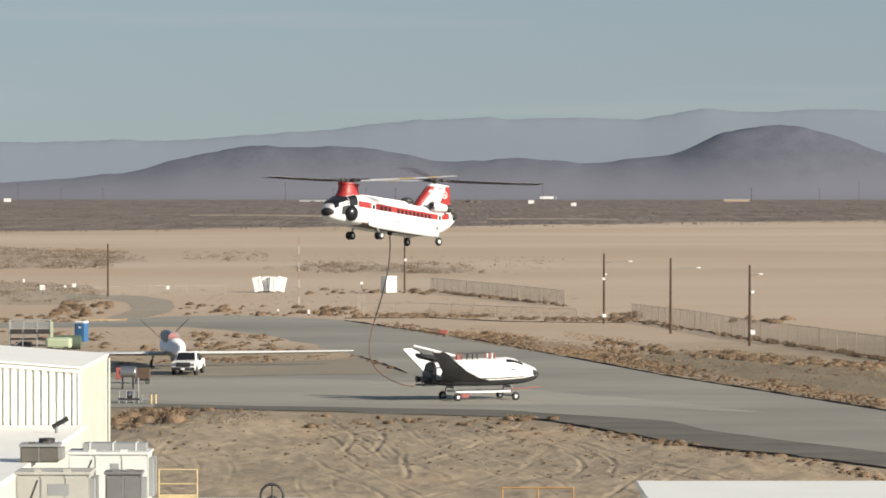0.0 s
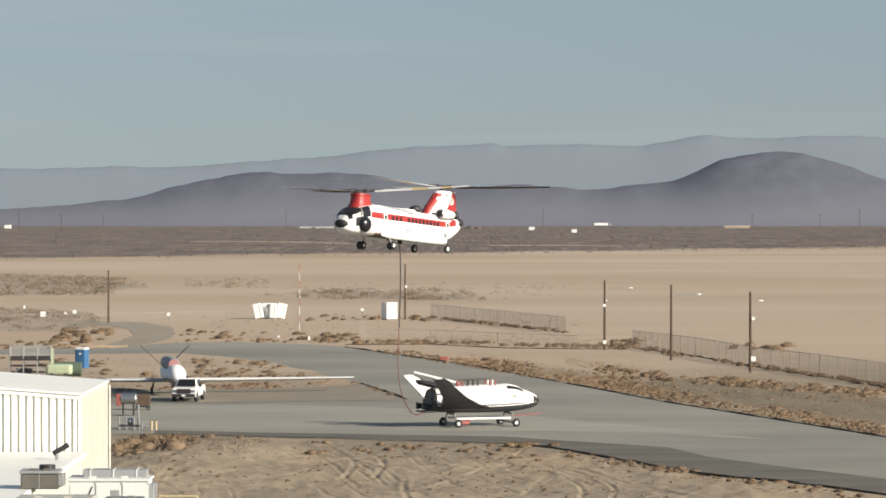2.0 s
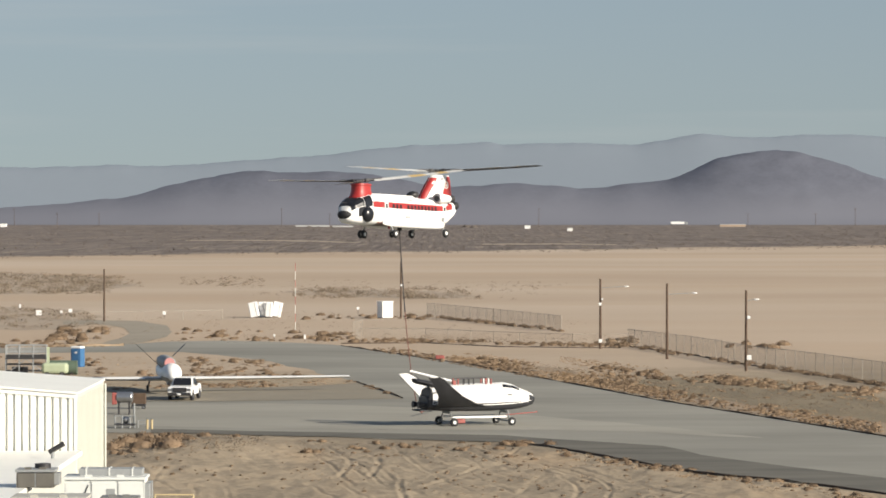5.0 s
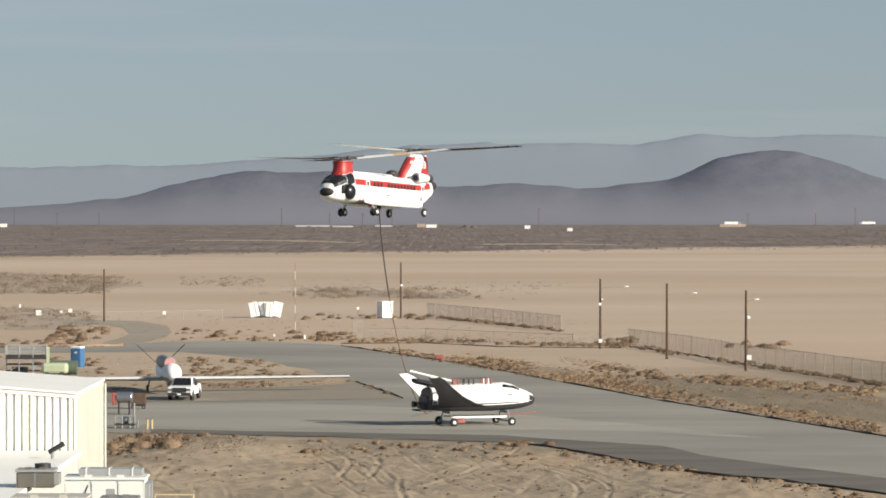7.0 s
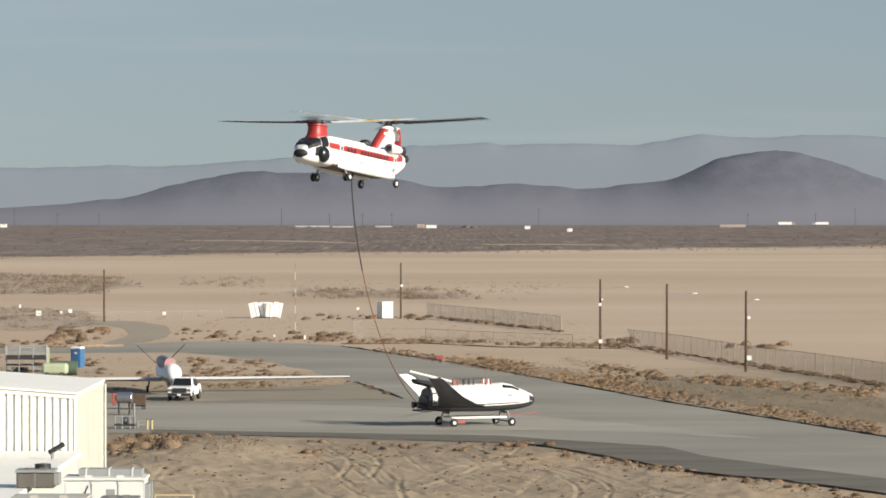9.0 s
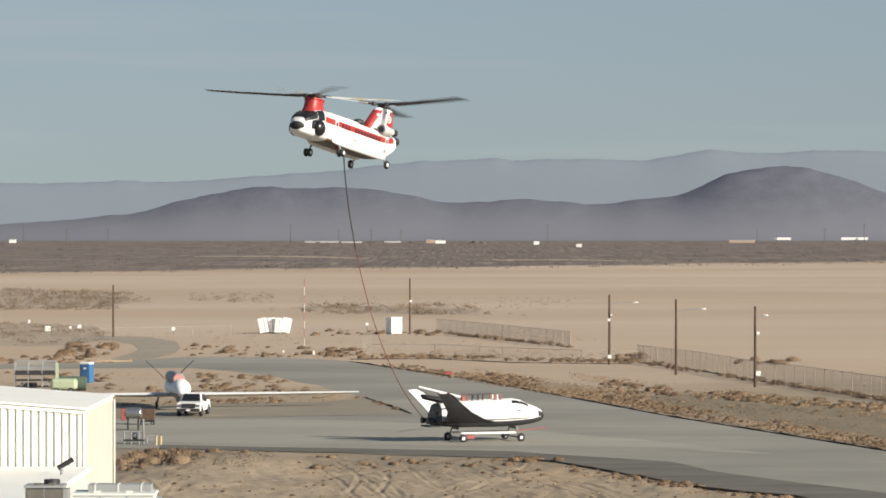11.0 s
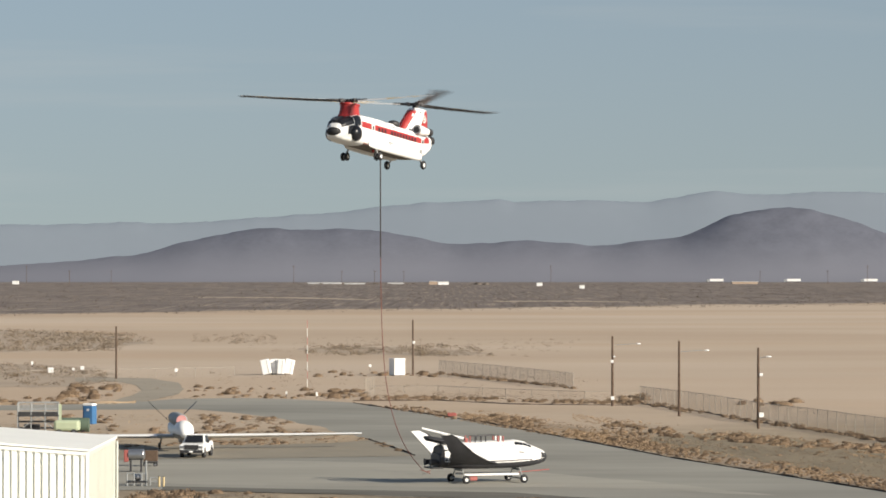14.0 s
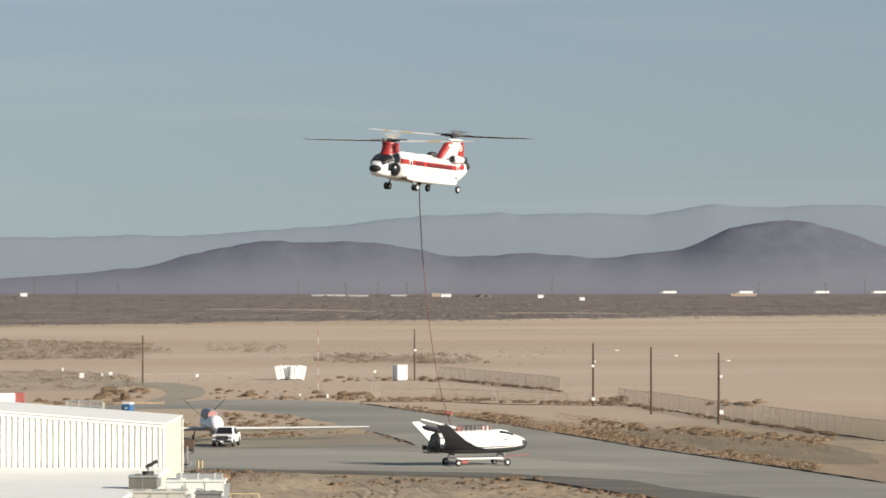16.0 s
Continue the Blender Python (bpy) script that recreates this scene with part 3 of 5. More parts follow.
def air_unit(m, w, d, h, panels, label, body=GREY, top=None, fan=False, ducts=0, patch=0.0):
    t = thing("air_unit", m, label, "air conditioner", "air handling units on the roof")
    part("casing", box((0, 0, h / 2), (w, d, h), bevel=0.03), body, t)
    part("lid", box((0, 0, h + 0.05), (w + 0.12, d + 0.12, 0.1), bevel=0.02), top or body, t)
    for i in range(panels):
        x = -w / 2 + w * (i + 0.5) / panels
        part("panel", box((x, -d / 2 - 0.015, h * 0.5), (w / panels - 0.06, 0.03, h * 0.88), bevel=0.008), body, t)
    for i in range(3):
        part("louvre", box((w / 2 + 0.09, -d / 2 + 0.3 + i * (d - 0.6) / 2, h * 0.55), (0.18, (d - 0.6) / 2 - 0.08, h * 0.75), bevel=0.01), STEEL if i % 2 else GREY, t, "slatted metal louvre")
    part("lifting_lug", box((-w * 0.2, -d / 2 + 0.05, h + 0.14), (0.25, 0.08, 0.08)), body, t)
    part("lifting_lug", box((w * 0.2, -d / 2 + 0.05, h + 0.14), (0.25, 0.08, 0.08)), body, t)
    if fan:
        part("fan_cowl", tube((w * 0.15, 0.2, h + 0.08), (w * 0.15, 0.2, h + 0.22), min(w, d) * 0.24, n=20), DARK, t, "dark round fan cowl")
        part("fan_guard", ring_torus((w * 0.15, 0.2, h + 0.24), min(w, d) * 0.22, 0.03, "Z"), DARK, t)
    if ducts:
        part("duct_box", box((w * 0.06, 0.25, h + 0.22), (w * 0.8, d * 0.5, 0.26), bevel=0.02), GREY, t, "long low grey duct on the lid")
        for i in range(ducts):
            part("duct_seam", box((-w * 0.25 + i * 0.8, 0.25, h + 0.23), (0.05, d * 0.52, 0.28)), body, t)
    if patch:
        part("repair_plate", box((w * 0.08, -d / 2 - 0.035, h * 0.72), (patch, 0.012, h * 0.22), bevel=0.004), GREY, t, "grey repair plate")
        part("cable", tube((-w * 0.36, -d / 2 - 0.05, h * 0.3), (-w * 0.2, -d / 2 - 0.05, h * 0.9), 0.018, n=6), DARK, t)
    for i in range(panels + 1):
        part("corner_strip", box((-w / 2 + w * i / panels, -d / 2 - 0.01, h * 0.5), (0.035, 0.03, h * 0.96)), GREY if i % panels else body, t)
    return t


PALE = mat("pale_unit_paint", (0.67, 0.68, 0.65), 0.5, vary=0.05, scale=0.8)
air_unit(pose(-11.55, 137.2, 4.49), 2.75, 1.8, 1.75, 3, "large white air handling unit on the roof", PALE, ducts=3, patch=0.3)
air_unit(pose(-12.6, 128.4, 4.49), 2.35, 1.8, 1.7, 3, "weathered cream air handling unit on the roof", mat("weathered_cream_casing", (0.46, 0.445, 0.395), 0.6, vary=0.1, scale=1.2), patch=0.7)
air_unit(pose(-10.55, 130.8, 4.49), 1.15, 0.9, 1.5, 2, "small dark grey condenser on the roof", mat("dark_grey_casing", (0.19, 0.19, 0.185), 0.6, vary=0.12, scale=1.2))
air_unit(pose(-14.3, 140.5, 5.72), 1.3, 1.2, 0.55, 2, "low brown-grey condenser with a pale lid", mat("weathered_brown_casing", (0.15, 0.14, 0.12), 0.6, vary=0.15, scale=1.5), GREY, fan=True)


def railing(m, w, h, label, posts=3, paint=YELLOW):
    t = thing("railing", m, label, "railing", "roof railings")
    for i in range(posts):
        part("post", tube((w * i / (posts - 1), 0, 0), (w * i / (posts - 1), 0, h), 0.03, n=8), paint, t)
    for z in (h, h * 0.52):
        part("rail", tube((0, 0, z), (w, 0, z), 0.028, n=8), paint, t)
    part("toe_board", box((w / 2, 0, 0.1), (w, 0.03, 0.15)), paint, t)


railing(pose(-10.0, 139.0, 4.49), 1.35, 1.05, "faded yellow guard rail on the roof edge", 2)
railing(pose(2.1, 139.6, 0), 2.5, 4.85, "tall rusty orange guard frame beside the annex", 3, mat("rusty_orange_paint", (0.46, 0.25, 0.09), 0.6, vary=0.15, scale=2))
hw = thing("valve_wheel", pose(-6.0, 138.6, 4.2), "dark spoked valve wheel on the roof edge", "valve wheel")
part("rim", ring_torus((0, 0, 0.45), 0.4, 0.05, "Y"), DARK, hw)
part("stem", tube((0, 0, 0), (0, 0, 0.45), 0.05), DARK, hw)
for a in (90, 210, 330):
    part("spoke", tube((0, 0, 0.45), (0.4 * math.cos(radians(a)), 0, 0.45 + 0.4 * math.sin(radians(a))), 0.03, n=8), DARK, hw)


# ---- poles, fences, small structures ----
def pole(xy, h, label, arm=0.0, arm_z=0.0, boxes=()):
    t = thing("utility_pole", pose(*xy, 0), label, "utility pole", "wooden poles along the fence")
    part("post", tube((0, 0, 0), (0, 0, h), 0.15, 0.11), WOOD, t)
    if arm:
        part("lamp_arm", tube((0, 0, arm_z - 0.12), (arm, 0, arm_z + 0.05), 0.035, n=8), GREY, t)
        part("lamp_head", ball((arm + 0.15, 0, arm_z + 0.03), (0.28, 0.14, 0.09), u=12, v=8), WHITE, t, "pale lamp head")
    for x, z, s in boxes:
        part("fitting", box((x, -0.16, z), (s, 0.2, s), bevel=0.03), WHITE, t, "small white box")
    return t


pole((-47.14, 556.4), 7.4, "bare dark wooden utility pole on the desert ground")
pole((-5.58, 574.1), 8.1, "dark wooden utility pole with a small white box", boxes=((0.12, 4.8, 0.35),))
pole((18.18, 446.5), 7.9, "dark wooden utility pole with a long lamp arm", 2.8, 7.0, ((-0.05, 5.05, 0.32), (0.2, 5.6, 0.2), (0, 0.9, 0.4)))
pole((23.93, 415.7), 7.95, "dark wooden utility pole with a long lamp arm", 2.75, 6.9)
pole((29.74, 383.4), 7.85, "dark wooden utility pole with lamp and meter box", 0.85, 6.95, ((0.25, 5.25, 0.3), (0.28, 1.35, 0.45)))


def fence(pts, h, label, gap=3.0, wire=0.014, spread=0.16):
    t = thing("chain_link_fence", pose(*pts[0], 0), label, "fence", "fences by the dry lake")
    ox, oy = pts[0]
    verts, faces = [], []
    for (x0, y0), (x1, y1) in zip(pts, pts[1:]):
        ln = math.hypot(x1 - x0, y1 - y0)
        ux, uy = (x1 - x0) / ln, (y1 - y0) / ln
        k = max(1, int(ln / gap))
        for i in range(k + 1):
            d = ln * i / k
            p = (x0 + ux * d - ox, y0 + uy * d - oy)
            part("post", tube((*p, 0), (*p, h + 0.08), 0.035, n=6), GALV, t)
        part("top_rail", tube((x0 - ox, y0 - oy, h), (x1 - ox, y1 - oy, h), 0.025, n=6), GALV, t)
        d = -h
        while d < ln:
            for s in (1, -1):
                a, b = (d, d + h) if s > 0 else (d + h, d)
                q = []
                for dd, z in ((a, 0.05), (a + wire, 0.05), (b + wire, h), (b, h)):
                    dd = min(max(dd, 0), ln)
                    q.append((x0 + ux * dd - ox, y0 + uy * dd - oy, z))
                verts += q
                faces.append(tuple(range(len(verts) - 4, len(verts))))
            d += spread
    me = bpy.data.meshes.new("wire_mesh")
    me.from_pydata(verts, [], faces)
    me.materials.append(GALV)
    w = new("wire_mesh", me)
    w.parent = t
    tagged(w, "woven grey wire mesh", kind="stuff")


fence([(-1.83, 583.3), (7.52, 548), (15.79, 511.8)], 2.0, "long chain-link fence at the edge of the playa", 4.0, 0.03, 0.2)
fence([(-9.88, 480.1), (-1.65, 480.1), (6.41, 467.7), (15.43, 457.8), (21.94, 459.7)], 1.3, "low wire fence along a dirt track", 4.0, 0.012, 0.3)
fence([(21.84, 457.8), (27.43, 430.6), (31.34, 401.9), (36.09, 379.4), (39.97, 356.9), (43.4, 339.1)], 1.9, "chain-link fence receding along the playa", 3.0, 0.022, 0.16)
fence([(-60.11, 550.8), (-47.46, 559.3), (-31.33, 571.1)], 1.3, "thin wire fence on the desert ground", 5.0, 0.008, 0.5)
fence([(-10.42, 480.1), (-9.5, 488.7)], 2.1, "short fence gate with a dark post", 1.5, 0.012, 0.2)


def shelter():
    x, y = (-7.87, 574.1)
    t = thing("equipment_shelter", pose(x, y, 0, 0, 0, 25), "white metal equipment shelter on the sand", "shelter")
    part("cabin", box((0, 0, 1.25), (1.7, 1.9, 2.3), bevel=0.04), WHITE, t)
    part("roof", box((0, 0, 2.45), (1.85, 2.05, 0.1), bevel=0.02), WHITE, t)
    part("door", box((0.1, -0.97, 1.2), (0.8, 0.04, 1.9), bevel=0.01), WHITE, t, "white door")
    part("skid", box((0, 0, 0.06), (1.6, 1.7, 0.12)), DARK, t)


shelter()


def wrapped_crates():
    x, y = (-25.39, 577.1)
    for i, (dx, tilt, w) in enumerate(((-1.45, -12, 1.35), (-0.38, -5, 1.15), (0.45, 4, 1.0), (1.45, 12, 1.4))):
        t = thing("white_panel", pose(x + dx, y + (1.0 if i % 2 else 0.0), 0.12, 0, tilt, 0), "tall white weather-wrapped panel standing on the sand", "panel", "white panels standing in a row")
        part("cover", box((0, 0, 1.1), (w, 0.9, 2.2), bevel=0.12), WHITE, t)
        part("fold", box((w * 0.2, -0.46, 1.1), (0.05, 0.04, 1.9), bevel=0.01), GREY, t, "grey seam")
        part("foot", box((0, 0, 0.0), (w * 0.8, 0.8, 0.1)), DARK, t)


wrapped_crates()


def mast():
    x, y = (-18.82, 516.7)
    t = thing("marker_mast", pose(x, y, 0), "thin red and white striped marker mast", "mast")
    for i in range(8):
        part("band", tube((0, 0, i * 1.1), (0, 0, i * 1.1 + 1.1), 0.035, n=8), PALE if i % 2 == 0 else RED_DULL, t)


mast()


def sign(xy, w, h, z, label):
    t = thing("marker_sign", pose(*xy, 0), label, "sign", "white marker boards on the desert")
    part("board", box((0, 0, z + h / 2), (w, 0.12, h), bevel=0.02), WHITE, t)
    part("post", tube((0, 0.08, 0), (0, 0.08, z + h / 2), 0.04, n=6), DARK, t)


for px, w, h, z in (((-58.45, 577.1), 0.8, 0.75, 0.35), ((-55.75, 583.3), 0.35, 0.4, 0.5), ((-54.42, 583.3), 0.55, 0.55, 0.6), ((-65.72, 620), 0.3, 0.6, 0.4),
                    ((-39.73, 571.1), 0.45, 0.5, 0.6), ((-12.26, 596.2), 0.4, 0.4, 0.7), ((-16.04, 471.7), 0.25, 0.5, 0.3), ((-20.03, 480.1), 0.2, 0.3, 0.3)):
    sign(px, w, h, z, "small white marker board on a post")
rb = thing("barrier_block", pose(*(0.06, 414.1), 0), "small red plastic barrier block by the taxiway", "barrier")
part("block", box((0, 0, 0.22), (0.95, 0.45, 0.42), bevel=0.08), RED_DULL, rb)
part("foot", box((0, 0, 0.02), (0.85, 0.5, 0.05)), DARK, rb)


def toilet():
    x, y = (-35.94, 393.1)
    t = thing("portable_toilet", pose(x, y, 0, 0, 0, -18), "blue plastic portable toilet with a white roof", "portable toilet")
    part("cabin", box((0, 0, 0.95), (1.05, 1.1, 1.9), bevel=0.05), BLUE, t)
    part("roof", box((0, 0, 2.0), (1.12, 1.16, 0.24), bevel=0.1), WHITE, t, "white domed roof")
    part("door", box((0, -0.56, 0.95), (0.75, 0.05, 1.7), bevel=0.02), BLUE, t)
    part("door_sign", box((0.05, -0.6, 1.5), (0.25, 0.02, 0.18)), WHITE, t, "white door sign")
    part("base", box((0, 0, 0.03), (1.1, 1.15, 0.1)), DARK, t)


toilet()


def work_platform():
    x, y = (-38.8, 371.6)
    t = thing("work_platform", pose(x, y, 0, 0, 0, 4), "grey steel maintenance platform with mesh guard rails", "work platform")
    part("deck", box((0, 0, 1.75), (3.9, 2.2, 0.18)), DARK, t)
    for sx in (-1.9, -0.65, 0.65, 1.9):
        for sy in (-1.05, 1.05):
            part("leg", tube((sx, sy, 0), (sx, sy, 2.95), 0.055, n=8), GREY, t)
    for z in (2.3, 2.95):
        for sy in (-1.05, 1.05):
            part("rail", tube((-1.9, sy, z), (1.9, sy, z), 0.04, n=8), GREY, t)
    for i in range(31):
        part("baluster", tube((-1.85 + i * 0.123, -1.05, 1.8), (-1.85 + i * 0.123, -1.05, 2.95), 0.022, n=6), GREY, t)
    for z in (1.95, 2.12, 2.48, 2.65, 2.8):
        part("mid_rail", tube((-1.9, -1.05, z), (1.9, -1.05, z), 0.018, n=6), GREY, t)
    for k in range(3):
        part("kick_plate", box((-1.27 + k * 1.27, -1.07, 1.95), (1.2, 0.02, 0.3)), DARK, t)
    for z in (0.55, 1.15):
        part("cross_beam", box((0, -1.05, z), (3.8, 0.08, 0.1)), DARK, t)
        part("cross_beam", box((0, 1.05, z), (3.8, 0.08, 0.1)), DARK, t)
    part("tool_chest", box((-0.6, 0.2, 0.45), (1.5, 1.0, 0.9), bevel=0.05), DARK, t, "dark chest under the deck")
    part("brace", tube((-1.9, -1.05, 0.2), (0, -1.05, 1.7), 0.04, n=8), GREY, t)
    part("brace", tube((1.9, -1.05, 0.2), (0, -1.05, 1.7), 0.04, n=8), GREY, t)
    part("ladder", box((2.05, -1.0, 1.4), (0.3, 0.12, 2.8)), GREEN, t, "pale green ladder")
    u = thing("storage_tank", pose(x + 3.2, y + 3, 0), "dull green storage tank lying on the ground", "tank")
    part("shell", tube((-1.3, 0, 0.7), (1.3, 0, 0.7), 0.7, n=24), TEAL, u)
    part("saddle", box((-0.8, 0, 0.15), (0.25, 1.1, 0.3)), DARK, u)
    part("saddle", box((0.8, 0, 0.15), (0.25, 1.1, 0.3)), DARK, u)
    v = thing("covered_trailer", pose(x + 3.0, y - 3, 0), "low pale green covered trailer", "trailer")
    part("cover", box((0, 0, 0.9), (2.4, 1.6, 1.0), bevel=0.25), GREEN, v)
    for sx in (-0.7, 0.7):
        wheel(v, (sx, -0.7, 0.3), 0.3, 0.2)


work_platform()


def ground_cart():
    x, y = (-22.44, 282.6)
    t = thing("service_cart", pose(x, y, 0), "grey service cart with pipes standing on the apron", "service cart")
    part("base", box((0, 0, 0.3), (1.5, 0.9, 0.12)), DARK, t)
    for sx in (-0.7, -0.2, 0.35, 0.7):
        part("post", tube((sx, -0.4, 0.0), (sx, -0.4, 0.95), 0.05, n=8), GREY, t)
    part("pump", ball((0.05, -0.1, 0.62), (0.25, 0.25, 0.28)), STEEL, t)
    part("top_rail", tube((-0.7, -0.4, 0.9), (0.7, -0.4, 0.9), 0.04, n=8), GREY, t)
    part("mast", tube((0.62, 0.2, 0.0), (0.62, 0.2, 1.8), 0.07, n=10), GREY, t)
    u = thing("nitrogen_tank", pose(*(-24.03, 301.4), 0), "silver horizontal gas tank on a stand", "tank")
    part("shell", tube((-0.55, 0, 1.35), (0.55, 0, 1.35), 0.42, n=20), STEEL, u)
    part("end_cap", ball((0.55, 0, 1.35), (0.16, 0.42, 0.42)), STEEL, u)
    part("valve_box", box((-0.72, 0, 1.25), (0.35, 0.7, 0.9), bevel=0.04), RED_DULL, u, "reddish valve box")
    for sx in (-0.4, 0.4):
        part("leg", box((sx, 0, 0.47), (0.1, 0.6, 0.95)), DARK, u)
    c = thing("tool_crate", pose(*(-23.56, 310), 0), "dark wooden crate on a trolley", "crate")
    part("box", box((0, 0, 0.85), (1.1, 0.9, 0.85), bevel=0.03), WOOD, c)
    part("trolley", box((0, 0, 0.32), (1.1, 0.9, 0.1)), DARK, c)
    for sx in (-0.4, 0.4):
        wheel(c, (sx, -0.35, 0.17), 0.17, 0.1)
    for px in ((-20.76, 281.1), (-20.44, 281.1)):
        b = thing("bollard", pose(*px, 0), "yellow safety bollard on the apron", "bollard", "yellow bollards")
        part("post", tube((0, 0, 0), (0, 0, 0.72), 0.08), YELLOW, b)
        part("cap", ball((0, 0, 0.72), (0.08, 0.08, 0.05)), DARK, b)
    d = thing("pallet_rack", pose(*(-21.23, 282.6), 0), "low grey pipe rack on the apron", "rack")
    for sx in (-0.3, 0.3):
        part("upright", tube((sx, 0, 0), (sx, 0, 0.6), 0.04, n=8), GREY, d)
    for z in (0.3, 0.58):
        part("bar", tube((-0.3, 0, z), (0.3, 0, z), 0.03, n=8), GREY, d)


ground_cart()


# ---- vehicles at rest ----
def pickup(m):
    t = thing("pickup_truck", m, "white crew-cab pickup truck parked on the apron", "pickup truck")
    w = 0.98
    prof = [(2.75, 0.55), (2.8, 0.85), (2.7, 1.12), (1.45, 1.22), (1.2, 1.25), (-0.75, 1.25), (-2.85, 1.25), (-2.9, 0.6), (-2.85, 0.5), (2.7, 0.45)]
    body = loft([[(x, s * (w if z < 1.2 else w - 0.04), z) for x, z in prof] for s in (-1, 1)])
    bmesh.ops.bevel(body, geom=body.edges[:], offset=0.05, segments=2, affect="EDGES")
    b = part("body", body, WHITE, t)
    cab = loft([[(1.45, s * 0.92, 1.2), (0.75, s * 0.78, 1.88), (-0.55, s * 0.78, 1.9), (-0.95, s * 0.9, 1.2)] for s in (-1, 1)])
    bmesh.ops.bevel(cab, geom=cab.edges[:], offset=0.05, segments=2, affect="EDGES")
    part("cab", cab, WHITE, t)
    part("windshield", loft([[(1.47, -0.78, 1.27), (1.47, 0.78, 1.27)], [(0.86, 0.66, 1.83), (0.86, -0.66, 1.83)][::-1]], closed=False), GLASS, t, "dark windshield")
    for s in (-1, 1):
        part("side_window", loft([[(1.15, s * 0.925, 1.3), (0.0, s * 0.925, 1.3)], [(0.68, s * 0.81, 1.8), (0.0, s * 0.81, 1.8)]], closed=False), GLASS, t, "dark side window")
        part("side_window", loft([[(-0.1, s * 0.925, 1.3), (-0.8, s * 0.925, 1.3)], [(-0.1, s * 0.81, 1.8), (-0.5, s * 0.81, 1.8)]], closed=False), GLASS, t, "dark side window")
        part("mirror", box((1.05, s * 1.12, 1.35), (0.14, 0.22, 0.26), bevel=0.03), DARK, t, "black door mirror")
        part("headlight", box((2.77, s * 0.76, 0.93), (0.1, 0.34, 0.2), bevel=0.02), STEEL, t, "clear headlight")
        for x in (1.85, -1.75):
            wheel(t, (x, s * 0.88, 0.4), 0.4, 0.27)
            part("wheel_arch", ring_torus((x, s * 0.99, 0.44), 0.46, 0.025, "Y"), DARK, t)
    part("grille", box((2.79, 0, 0.93), (0.1, 1.15, 0.36), bevel=0.02), DARK, t, "dark grille")
    part("bumper", box((2.86, 0, 0.58), (0.18, 1.9, 0.24), bevel=0.04), DARK, t, "dark front bumper")
    part("number_plate", box((2.96, 0, 0.58), (0.02, 0.3, 0.15)), WHITE, t)
    part("load_bed", box((-1.95, 0, 1.27), (1.7, 1.6, 0.05)), DARK, t)


pickup(pose(*(-20.99, 325.8), 0, 0, 0, 265))


